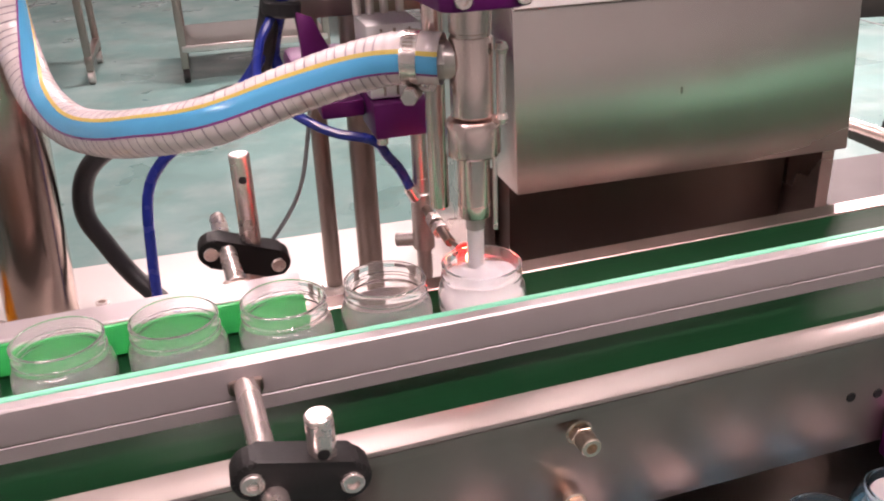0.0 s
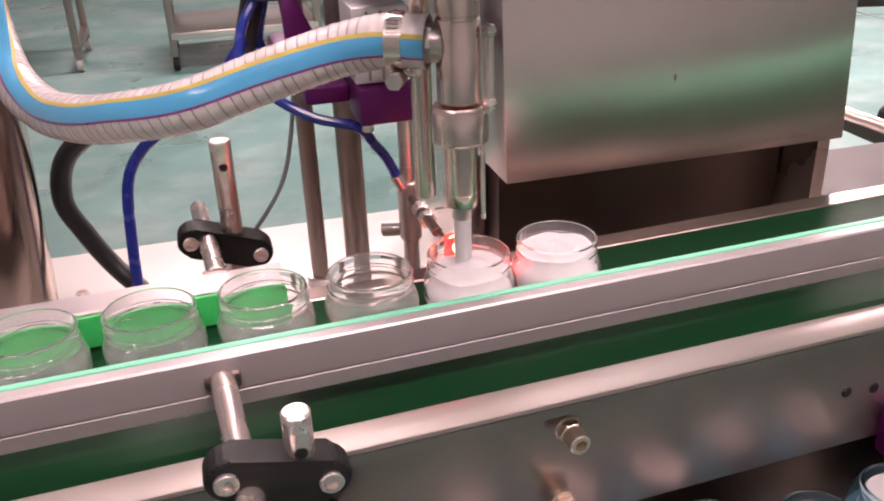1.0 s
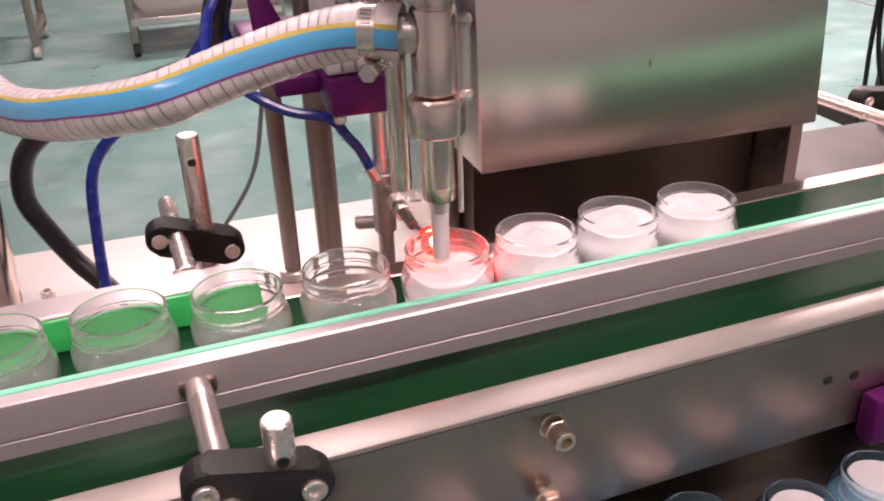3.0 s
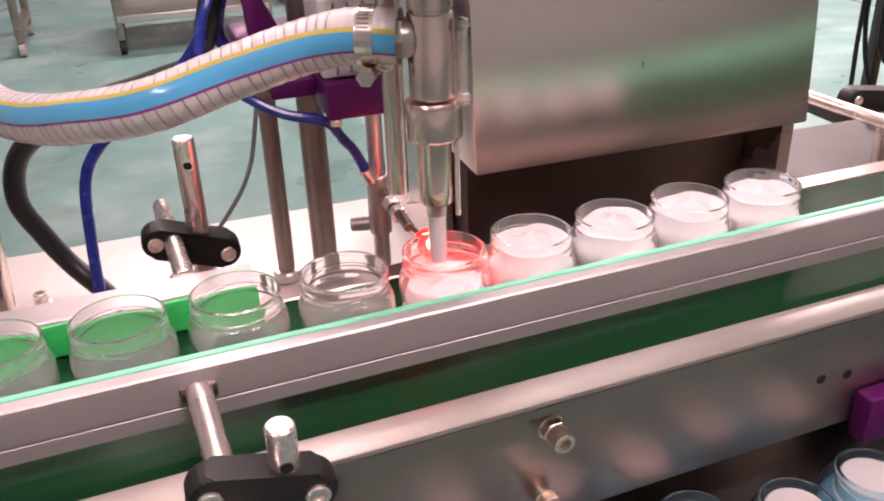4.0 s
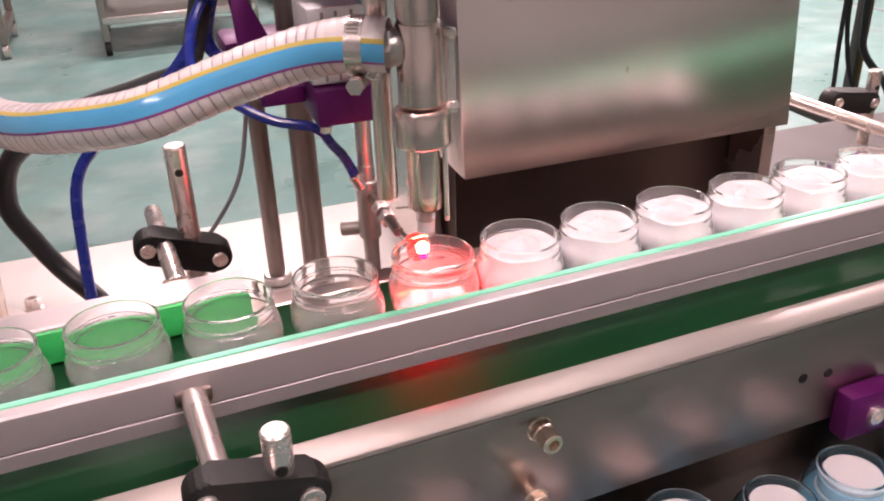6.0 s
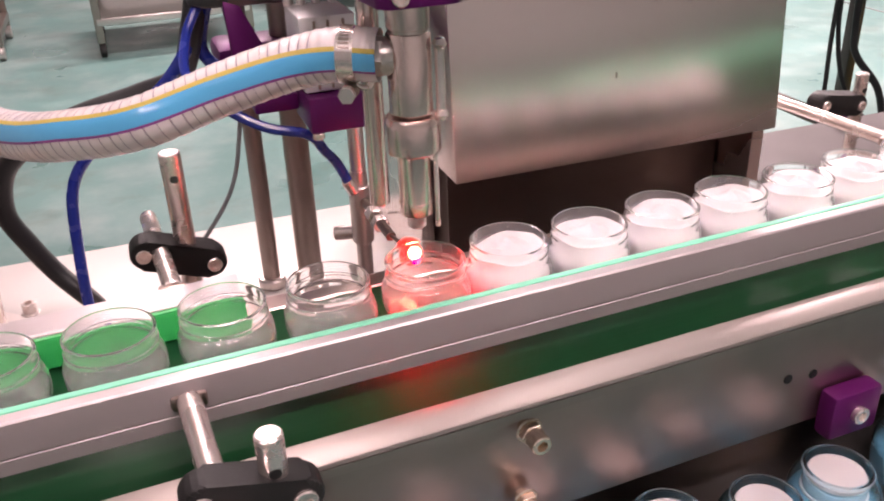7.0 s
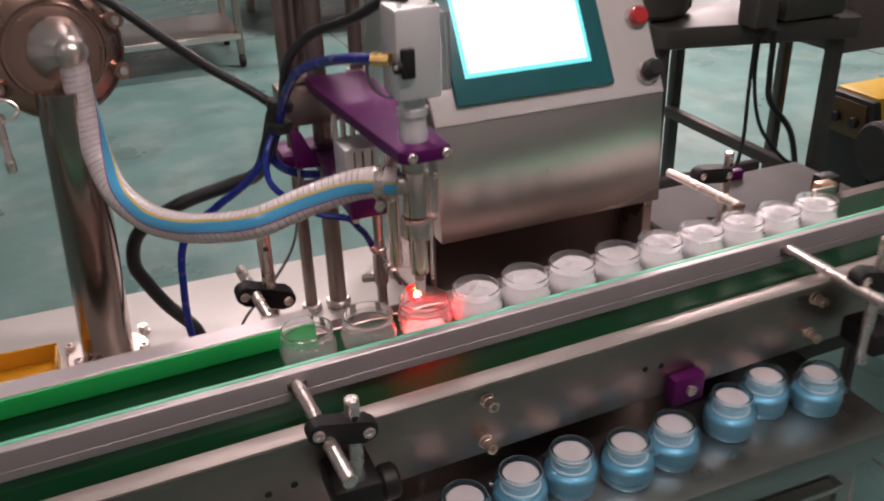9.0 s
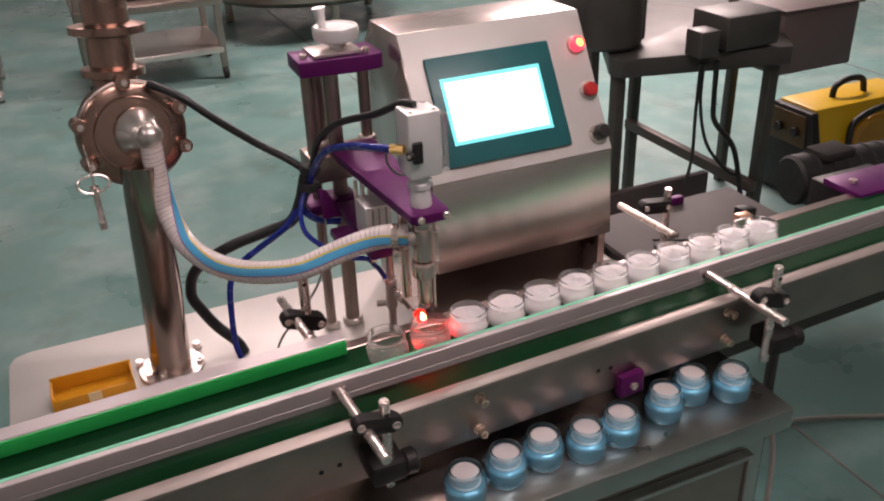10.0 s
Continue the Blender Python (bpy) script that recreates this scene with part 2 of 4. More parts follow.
def prism(outline, m, depth, bevel=0.0, bm=None):
    """An outline of (x, y) raised by depth along z, carried to m."""
    b = bmesh.new()
    lo = [b.verts.new((x, y, 0)) for x, y in outline]
    hi = [b.verts.new((x, y, depth)) for x, y in outline]
    b.faces.new(lo[::-1])
    b.faces.new(hi)
    for i in range(len(lo)):
        j = (i + 1) % len(lo)
        b.faces.new((lo[i], lo[j], hi[j], hi[i]))
    if bevel:
        bmesh.ops.bevel(b, geom=b.edges[:], offset=bevel, segments=2, affect="EDGES", profile=0.5)
    bmesh.ops.recalc_face_normals(b, faces=b.faces)
    bmesh.ops.transform(b, matrix=m, verts=b.verts)
    return join(bm, b)


def on_line(x, y):
    """A point of the plan, given square to the x axis, carried to the turned conveyor line."""
    a, dx, dy = radians(YAW), x - PIVOT[0], y - PIVOT[1]
    return PIVOT[0] + dx * math.cos(a) - dy * math.sin(a), PIVOT[1] + dx * math.sin(a) + dy * math.cos(a)


def swing(t, back=0.0):
    """Turns a thing with the conveyor line and sets it back along y."""
    x, y, z = t.location
    px, py = on_line(x, y)
    t.location = (px, py - back, z)
    t.rotation_euler = (0, 0, radians(YAW))


def cap_screw(parent, a, d, r=0.0045, h=0.006, material=None, name="cap_screw"):
    """A socket head screw that stands out from a along d."""
    bm = lathe([(0, -0.001), (r, -0.001), (r, h - 0.0006), (r - 0.0006, h), (r * 0.55, h), (r * 0.5, h * 0.45), (0, h * 0.45)], 18, along(a, d))
    return part(name, bm, material or CHROME, parent)


def oval(length, width, n=10):
    r = width / 2
    c = length / 2 - r
    pts = [(c + r * math.cos(a), r * math.sin(a)) for a in [-math.pi / 2 + math.pi * i / n for i in range(n + 1)]]
    return pts + [(-x, -y) for x, y in pts]


# ---- room ----
def room():
    X0, X1, Y0, Y1, Z1 = -5.0, 8.0, -4.0, 9.0, 4.2
    solo("floor", box(X0, X1, Y0, Y1, -0.1, 0.0), FLOORM, "worn glossy teal painted concrete floor", "floor", kind="structure", smooth=False)
    for nm, b in (("wall_north", (X0, X1, Y1, Y1 + 0.2, 0, Z1)), ("wall_south", (X0, X1, Y0 - 0.2, Y0, 0, Z1)),
                  ("wall_west", (X0 - 0.2, X0, Y0, Y1, 0, Z1)), ("wall_east", (X1, X1 + 0.2, Y0, Y1, 0, Z1))):
        solo(nm, box(*b), WALLM, "plain white painted workshop wall", "wall", kind="structure", smooth=False)
    solo("ceiling", box(X0, X1, Y0, Y1, Z1, Z1 + 0.2), WALLM, "plain white workshop ceiling", "ceiling", kind="structure", smooth=False)
    seams = bmesh.new()
    for x in (-1.2, 1.3, 3.8):
        box(x, x + 0.006, Y0, Y1, 0.0, 0.004, bm=seams)
    solo("floor_joint", seams, GREYPL, "thin grey filled joints across the teal floor", "floor joint", kind="structure", smooth=False)


def unseen_batten(x, y, length, power, along_x=True, z=3.3):
    t = thing("unseen_batten", (x, y, z), "unseen white fluorescent batten added to light the workshop", "ceiling light", "workshop lamps")
    w, h = (length / 2, 0.09) if along_x else (0.09, length / 2)
    part("housing", box(x - w, x + w, y - h, y + h, z + 0.03, z + 0.08, 0.01), ALUW, t)
    for s in (-0.045, 0.045):
        a = (x - w + 0.03, y + s, z + 0.005) if along_x else (x + s, y - h + 0.03, z + 0.005)
        c = (x + w - 0.03, y + s, z + 0.005) if along_x else (x + s, y + h - 0.03, z + 0.005)
        part("tube", rod(a, c, 0.014, 12), TUBELIGHT, t)
    for dx in (-0.6, 0.6):
        px, py = (x + dx * w, y) if along_x else (x, y + dx * h)
        part("hanger", rod((px, py, z + 0.08), (px, py, 4.2), 0.005, 8), DULL, t)
    lamp = bpy.data.lights.new("lamp", "AREA")
    lamp.shape, lamp.size, lamp.size_y = "RECTANGLE", (2 * w), (2 * h)
    lamp.energy, lamp.color = power, (1.0, 0.89, 0.85)
    ob = new("lamp", lamp)
    ob.parent = t
    ob.location = (0, 0, -0.03)


# Unseen battens, added and placed to brighten the table, the jars and the floor.
LAMPS = [(0.2, 1.35, 0.9, 4.5, True, 2.1), (2.7, 3.6, 1.2, 80, True, 2.4), (0.4, 4.9, 1.4, 56, True), (5.0, 6.4, 1.4, 60, True),
         (0.5, -0.35, 1.2, 11, True, 2.4), (-2.0, -0.9, 1.4, 5, False)]
room()
for spec in LAMPS:
    unseen_batten(*spec)


# ---- machine table and ledge ----
def machine_table():
    t = thing("machine_table", (0.1, 0.6, 0.0), "stainless steel machine table with a pale matt top", "machine table")
    part("top", prism([(-0.352, 0.585), (0.66, 0.585), (0.66, 0.925), (-0.322, 0.925), (-0.343, 0.917), (-0.352, 0.895)], Matrix.Translation((0, 0, TABLE - 0.03)), 0.03, 0.003), TABLETOP, t)
    part("ledge", box(-0.35, 0.655, 0.295, 0.555, SHELF - 0.035, SHELF, 0.004), mat("worn grey steel ledge", (0.5, 0.48, 0.46), 0.3, 1.0, 0.2, 20, 0.04, 60), t, "scratched stainless ledge")
    part("body", box(-0.34, 0.645, 0.33, 0.9, 0.08, SHELF - 0.037, 0.003), STEEL, t)
    part("door", box(-0.05, 0.6, 0.316, 0.329, 0.12, SHELF - 0.09, 0.003), SIDE, t, "inset steel cabinet door")
    part("door_frame", box(0.602, 0.612, 0.312, 0.329, 0.11, SHELF - 0.08, 0.002), STEEL, t)
    part("door_top", box(-0.05, 0.602, 0.312, 0.329, SHELF - 0.088, SHELF - 0.08, 0.002), STEEL, t)
    for x in (-0.3, 0.6):
        for y in (0.37, 0.85):
            part("foot", rod((x, y, 0.0), (x, y, 0.082), 0.022, 16), BLACK, t)
    part("connector", box(-0.34, 0.645, 0.556, 0.584, 0.6, 0.66), STEEL, t)


machine_table()


# ---- conveyor ----
def conveyor():
    X0, X1 = -0.95, 2.1
    t = thing("belt_conveyor", (0.4, 0.47, 0.0), "stainless belt conveyor with a dark green belt", "conveyor")
    part("belt", box(X0, X1, 0.396, 0.548, BELT - 0.004, BELT), BELTM, t, "dark green flat belt", smooth=False)
    # front frame: folded sheet with a flat edge on top and a deep side
    prof = [(0.389, 0.721), (0.389, 0.8075), (0.3745, 0.8075), (0.3745, 0.8055), (0.3725, 0.8055), (0.3725, 0.8108), (0.3745, 0.811), (0.389, 0.811), (0.392, 0.8108), (0.392, 0.721)]
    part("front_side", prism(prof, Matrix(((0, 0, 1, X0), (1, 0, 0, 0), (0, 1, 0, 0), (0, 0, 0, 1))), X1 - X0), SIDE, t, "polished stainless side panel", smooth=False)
    part("folded_edge", box(X0, X1, 0.3722, 0.3922, 0.8112, 0.8142, 0.0008), LIPM, t, "flat matt folded edge")
    prof = [(0.572, 0.705), (0.572, 0.793), (0.57, 0.795), (0.554, 0.795), (0.552, 0.793), (0.552, 0.77), (0.556, 0.77), (0.556, 0.791), (0.568, 0.791), (0.568, 0.705)]
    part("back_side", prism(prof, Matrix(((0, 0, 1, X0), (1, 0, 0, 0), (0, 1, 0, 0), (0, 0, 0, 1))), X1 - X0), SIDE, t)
    part("floor_pan", box(X0, X1, 0.393, 0.567, 0.7215, 0.7245), DULL, t)
    # Sheet is added to block lamp light and darken the floor before it.
    part("lower_skirt", box(0.68, X1, 0.532, 0.54, 0.56, 0.7215, 0.002), mat("dark brown light-blocking sheet", (0.085, 0.07, 0.058), 0.5, 0.3, 0.25, 6), t, "dark sheet added under the belt to shade the floor")
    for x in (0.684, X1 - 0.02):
        part("shade_sheet_foot", box(x, x + 0.02, 0.515, 0.5315, 0.0, 0.6, 0.002), DARK, t)
    for x in (-0.4, 0.1, 0.55):
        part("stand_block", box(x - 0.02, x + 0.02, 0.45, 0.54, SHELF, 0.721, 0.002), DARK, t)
    BOLT = mat("warm plated bolt steel", (0.85, 0.7, 0.58), 0.22, 0.9, 0.08, 60)
    for x, z in ((0.2025, 0.788), (0.201, 0.740), (0.6, 0.790), (0.6, 0.744)):
        b = part("bolt", rod((x, 0.39, z), (x, 0.374, z), 0.0038, 14), BOLT, t)
        part("washer", rod((x, 0.3835, z), (x, 0.3818, z), 0.0076, 22), BOLT, b)
        part("nut", rod((x, 0.3818, z), (x, 0.3775, z), 0.0068, 6, chamfer=0.0004), BOLT, b)
        cap_screw(b, (x, 0.3775, z), (0, -1, 0), 0.0056, 0.0095, BOLT)
    for x, z in ((0.3855, 0.760), (0.4055, 0.758), (0.0175, 0.755), (-0.0055, 0.753)):
        part("slot", rod((x, 0.391, z), (x, 0.3882, z), 0.0033, 14), BLACK, t)
    pb = part("purple_block", box(0.4135, 0.453, 0.374, 0.3885, 0.7115, 0.745, 0.003), PURPLE, t, "purple anodised block")
    cap_screw(pb, (0.4345, 0.374, 0.728), (0, -1, 0), 0.006, 0.004)
    for x in (-0.7, 1.85):
        for y in (0.395, 0.55):
            part("leg", box(x - 0.02, x + 0.02, y - 0.015, y + 0.015, 0.0, 0.721, 0.003), STEEL, t)
    swing(t, 0.005)


conveyor()


def guide_rail(name, x0, x1, y, z0, z1, inner, label):
    """inner: +1 where the strip faces away from the camera's side."""
    t = thing(name, ((x0 + x1) / 2, y, z0), label, "guide rail", "conveyor guide rails")
    if inner > 0:
        prof = [(y, z0), (y, z0 + 0.008), (y + 0.0007, z0 + 0.0084), (y + 0.0007, z0 + 0.0094), (y, z0 + 0.0096),
                (y, z1 - 0.001), (y + 0.001, z1), (y + 0.0076, z1), (y + 0.008, z1 - 0.001), (y + 0.008, z0)]
        s0, s1 = y + 0.0082, y + 0.0125
    else:
        prof = [(y + 0.004, z0), (y + 0.004, z1 - 0.001), (y + 0.005, z1), (y + 0.027, z1), (y + 0.028, z1 - 0.001), (y + 0.028, z0 + 0.0115), (y + 0.019, z0 + 0.0115), (y + 0.019, z0)]
        s0, s1 = y, y + 0.0038
    part("profile", prism(prof, Matrix(((0, 0, 1, x0), (1, 0, 0, 0), (0, 1, 0, 0), (0, 0, 0, 1))), x1 - x0), ALU, t)
    part("wear_strip", box(x0, x1, s0, s1, z0 + 0.001, z1 + (0.0006 if inner > 0 else -0.0015), 0.0008), STRIP if inner > 0 else GREEN, t, "green plastic wear strip")
    swing(t, 0.005 if inner > 0 else 0.0)
    return t


guide_rail("guide_rail", -0.95, 2.0, 0.434, 0.8092, 0.838, 1, "long aluminium guide rail with a green strip beside the belt")
guide_rail("guide_rail", -0.95, 0.088, 0.531, 0.7985, 0.821, -1, "short aluminium guide rail with a bright green face")


def guide_clamp(px, py, zt, z0, rx, ry0, ry1, zr, r, roll, front, label, cx, lx, cz, length, width, depth):
    """A post, a cross rod and the black block that holds them."""
    t = thing("rail_clamp", (px, py, z0), label, "rail clamp", "guide rail clamps")
    bm = lathe([(0, 0), (r, 0), (r, zt - z0 - 0.001), (r - 0.001, zt - z0), (0, zt - z0)], 24, Matrix.Translation((px, py, z0)))
    post = part("post", bm, CHROME, t, "polished steel post")
    part("cross_hole", rod((px, py - r - 0.0002, zt - 0.017), (px, py - r + 0.002, zt - 0.017), 0.0028, 12), BLACK, post)
    part("cross_rod", rod((rx, ry0, zr), (rx + (ry0 - ry1) * 0.06, ry1, zr - 0.003), 0.0062, 20), CHROME, t, "polished steel cross rod")
    part("rod_flat", box(rx - 0.009, rx + 0.009, ry0 - 0.001 if front else ry0 - 0.004, ry0 + 0.004, zr - 0.005, zr + 0.0035, 0.002), DULL, t)
    c = Vector((cx, py, cz))
    m = Matrix.Translation(c) @ Euler((radians(90), 0, 0)).to_matrix().to_4x4() @ Matrix.Rotation(radians(roll), 4, "Z") @ Matrix.Translation((0, 0, -depth / 2))
    block = part("clamp_block", prism(oval(length, width), m, depth, 0.003), BLACK, t, "black plastic clamp block")
    for s in (0.009 - length / 2, length / 2 - 0.009):
        a = m @ Vector((s, 0, depth - 0.0015))
        d = (m.to_3x3() @ Vector((0, 0, 1)))
        cap_screw(block, a, d, 0.0052, 0.0035)
    if front:
        part("lower_block", box(px - 0.012 + lx, px + 0.03 + lx, py - 0.014, 0.3885, z0 + 0.012, z0 + 0.04, 0.004), BLACK, t, "black mounting block")
        part("knob", rod((px + 0.029 + lx, py, z0 + 0.026), (px + 0.046 + lx, py, z0 + 0.026), 0.016, 14, chamfer=0.003), BLACK, t)
    else:
        part("foot_block", rod((px, py, z0), (px, py, z0 + 0.012), 0.016, 20), BLACK, t)
    return t


guide_clamp(0.0705, 0.341, 0.857, 0.735, 0.0425, 0.4205, 0.284, 0.826, 0.0062, -13, True, "steel rods held by a black clamp before the conveyor", 0.0605, -0.012, 0.829, 0.0605, 0.0205, 0.0155)
guide_clamp(0.0595, 0.619, 0.884, TABLE, 0.0455, 0.553, 0.678, 0.818, 0.0072, -19, False, "steel rods held by a black clamp on the table", 0.0535, 0, 0.8095, 0.0655, 0.0215, 0.02)
guide_clamp(0.641, 0.353, 0.874, 0.722, 0.604, 0.445, 0.30, 0.826, 0.0062, -17, True, "steel rods held by a black clamp near the ledge end", 0.634, 0.012, 0.827, 0.0605, 0.0215, 0.019)
guide_clamp(0.742, 0.72, 0.822, 0.70, 0.668, 0.605, 0.745, 0.80, 0.0066, -8, False, "steel rods held by a black clamp behind the conveyor", 0.715, 0, 0.794, 0.064, 0.0215, 0.02)


# ---- control box ----
def control_box():
    X0, X1, YF, ZB, ZK, ZT, K = 0.264, 0.562, 0.64, 0.8195, 0.957, 1.147, 0.6
    yt = YF + K * (ZT - ZK)
    t = thing("control_box", (0.41, 0.75, TABLE), "stainless control box with a sloping screen panel", "control box")
    M = Matrix(((0, 0, 1, X0), (1, 0, 0, 0), (0, 1, 0, 0), (0, 0, 0, 1)))
    part("housing", prism([(YF - 0.011, ZB), (YF, ZK), (yt, ZT), (0.86, ZT), (0.9, 1.1), (0.9, ZB)], M, X1 - X0, 0.002), BOXM, t, "brushed stainless housing")
    # painted face on the slope
    n = Vector((0, -1, K)).normalized()
    u = Vector((0, K, 1)).normalized()
    base = Vector((X0, YF, ZK))
    S = Matrix(((1, 0, 0, 0), (0, u.y, n.y, 0), (0, u.z, n.z, 0), (0, 0, 0, 1)))
    S = Matrix.Translation(base + n * 0.0005) @ S
    L = (ZT - ZK) * math.sqrt(1 + K * K)
    part("face_panel", prism([(0.001, 0.001), (X1 - X0 - 0.001, 0.001), (X1 - X0 - 0.001, L - 0.001), (0.001, L - 0.001)], S, 0.0025, 0.0006), PANELM, t, "pale grey face panel")

    def on(x, z):
        return (x - X0, (z - ZK) * math.sqrt(1 + K * K))

    def rect(x0, x1, z0, z1):
        (a, b), (c, d) = on(x0, z0), on(x1, z1)
        return [(a, b), (c, b), (c, d), (a, d)]

    up = Matrix.Translation(n * 0.003)
    scr = part("touch_screen", prism(rect(0.293, 0.494, 0.973, 1.110), up @ S, 0.007, 0.0025), BEZEL, t, "touch screen with a dark teal bezel")
    up2 = Matrix.Translation(n * 0.0105)
    # Glowing rim stands in for the bloom that spreads from the display.
    part("display_glow", prism(rect(0.3085, 0.469, 0.9985, 1.082), up2 @ S, 0.0003), mat("cyan glow round the display", (0.1, 0.4, 0.4), 0.25, 0.0, 0, emit=(0.1, 0.72, 0.76), power=0.9), scr, "cyan glow round the display")
    part("display", prism(rect(0.3135, 0.464, 1.003, 1.077), up2 @ S, 0.0006), SCREEN, scr, "glowing pale cyan display")
    up3 = Matrix.Translation(n * 0.0113)
    for x0, x1, z0, z1 in ((0.345, 0.375, 1.068, 1.0725), (0.395, 0.44, 1.050, 1.0535), (0.405, 0.425, 1.035, 1.038), (0.34, 0.365, 1.01, 1.014), (0.44, 0.462, 1.018, 1.022)):
        part("screen_mark", prism(rect(x0, x1, z0, z1), up3 @ S, 0.0003), SCRMARK, scr)

    def at(x, z, k=0.003):
        a, b = on(x, z)
        return S @ Vector((a, b, k))

    for x, z, lens, core, nm, lab in ((0.542, 1.099, REDLIT, True, "lit_button", "glowing red push button"), (0.545, 1.038, REDLENS, False, "red_button", "unlit red push button")):
        b = part(nm, lathe([(0.0145, 0), (0.0145, 0.003), (0.013, 0.0045), (0.0115, 0.0045)], 28, along(at(x, z), n)), SATIN, t, lab)
        part("lens", lathe([(0.0113, 0.001), (0.0113, 0.011), (0.0095, 0.0135), (0.0, 0.0145)], 28, along(at(x, z), n)), lens, b)
        if core:
            part("lamp_core", lathe([(0.007, 0.0137), (0.005, 0.0152), (0, 0.0155)], 20, along(at(x + 0.001, z), n)), REDCORE, b)
    b = part("selector", lathe([(0.0145, 0), (0.0145, 0.003), (0.013, 0.0045), (0.0, 0.0045)], 28, along(at(0.543, 0.979), n)), CHROME, t, "black selector switch with a chrome ring")
    part("grip", lathe([(0.0115, 0.004), (0.0115, 0.016), (0.009, 0.019), (0, 0.019)], 24, along(at(0.545, 0.981), n)), BLACK, b)
    part("scuff", box(0.402, 0.4035, YF - 0.006, YF - 0.004, 0.884, 0.889), DULL, t, "small scuff on the housing")
    # Dark brown colour carries the shade of the gap under the housing.
    part("base", box(X0 + 0.015, X1 - 0.014, 0.69, 0.885, TABLE, ZB - 0.002), mat("steel with gap shade", (0.16, 0.12, 0.105), 0.4, 0.8, 0.15, 20), t, "recessed base with the gap's shade in its colour")
    for x, y in ((X0, 0.72), (X1 - 0.012, YF + 0.004)):
        part("side_foot", box(x, x + 0.012, y, 0.89, TABLE, ZB - 0.0005), BOXM, t)


control_box()


# ---- filling column and nozzle ----
def filling_stand():
    t = thing("filling_stand", (0.17, 0.775, TABLE), "steel lifting stand with purple brackets and a handwheel", "filling stand")
    for x, y, r, z0, z1 in ((0.134, 0.775, 0.0078, TABLE, 1.103), (0.170, 0.775, 0.0113, TABLE, 1.103), (0.152, 0.803, 0.0135, 0.986, 1.103),
                            (0.222, 0.785, 0.0085, 0.986, 1.103)):
        p = part("pole", rod((x, y, z0), (x, y, z1), r, 24), DULL, t, "upright steel pole")
        part("pole_collar", rod((x, y, z0), (x, y, z0 + 0.01), r + 0.005, 20), SATIN, p)
    top = part("top_bracket", prism([(0.122, 0.756), (0.20, 0.748), (0.236, 0.748), (0.244, 0.754), (0.244, 0.82), (0.124, 0.826)], Matrix.Translation((0, 0, 1.104)), 0.022, 0.002), PURPLE, t, "purple top bracket")
    for x, y in ((0.134, 0.775), (0.222, 0.765)):
        cap_screw(top, (x, y, 1.126), (0, 0, 1), 0.0055, 0.007)
    part("top_plate", box(0.145, 0.215, 0.76, 0.815, 1.127, 1.132, 0.001), SATIN, t)
    w = part("handwheel", lathe([(0, 0), (0.026, 0.0), (0.031, 0.003), (0.0325, 0.008), (0.0325, 0.018), (0.031, 0.021), (0.028, 0.021), (0.026, 0.019), (0, 0.019)], 48,
                                Matrix.Translation((0.187, 0.785, 1.143))), ALUW, t, "round white metal handwheel")
    part("hub", rod((0.187, 0.785, 1.128), (0.187, 0.785, 1.145), 0.0105, 24), ALUW, w)
    part("grub_screw", rod((0.193, 0.775, 1.136), (0.196, 0.771, 1.136), 0.003, 12), CHROME, w)
    part("wheel_handle", lathe([(0, 0), (0.006, 0), (0.007, 0.02), (0.0095, 0.026), (0.0095, 0.028), (0, 0.028)], 20, along((0.170, 0.79, 1.162), (-0.12, 0, 1))), ALUW, w, "white crank handle")
    # arm from the poles to the nozzle
    arm = part("arm_plate", prism([(0.150, 0.70), (0.150, 0.75), (0.218, 0.75), (0.218, 0.70), (0.217, 0.476), (0.207, 0.470), (0.172, 0.470), (0.166, 0.476)],
                                  Matrix.Translation((0, 0, 0.9915)), 0.012, 0.0015), PURPLE, t, "purple anodised arm plate")
    for x in (0.177, 0.21):
        cap_screw(arm, (x, 0.4705, 0.998), (0, -1, 0), 0.0048, 0.004)
    part("carriage", box(0.122, 0.236, 0.752, 0.81, 0.945, 0.985, 0.003), DULL, t)
    # lower bracket with the guide block
    low = part("lower_bracket", box(0.150, 0.189, 0.592, 0.64, 0.890, 0.9145, 0.002), PURPLE, t, "purple lower bracket")
    part("bracket_arm", box(0.152, 0.186, 0.641, 0.745, 0.897, 0.9145, 0.002), PURPLE, low)
    part("bracket_ring", box(0.112, 0.192, 0.7455, 0.80, 0.897, 0.9155, 0.006), PURPLE, low)
    part("bracket_wing", box(0.119, 0.1495, 0.622, 0.674, 0.899, 0.911, 0.002), PURPLE, low)
    part("bracket_bolt", rod((0.155, 0.595, 0.886), (0.155, 0.595, 0.8905), 0.004, 12), CHROME, low)
    part("bracket_flag", prism([(0, 0), (0.03, -0.004), (0.012, 0.04), (0, 0.045)], along((0.118, 0.70, 0.915), (0.2, -1, 0.2)) , 0.004, 0.0008), PURPLE, low)
    g = part("guide_block", box(0.150, 0.187, 0.60, 0.645, 0.9155, 0.965, 0.002), ALUW, t, "slotted aluminium guide block")
    for x in (0.159, 0.168, 0.178):
        part("slot_line", box(x, x + 0.0015, 0.5985, 0.6005, 0.918, 0.962), DULL, g)
    for i, x in enumerate((0.152, 0.161, 0.171, 0.182)):
        part("guide_pin", rod((x, 0.64, 0.965), (x, 0.64, 0.9912), 0.003, 12), SATIN, g)
    part("support_rod", rod((0.187, 0.625, 0.889), (0.187, 0.625, TABLE), 0.0058, 20), SATIN, t)


filling_stand()


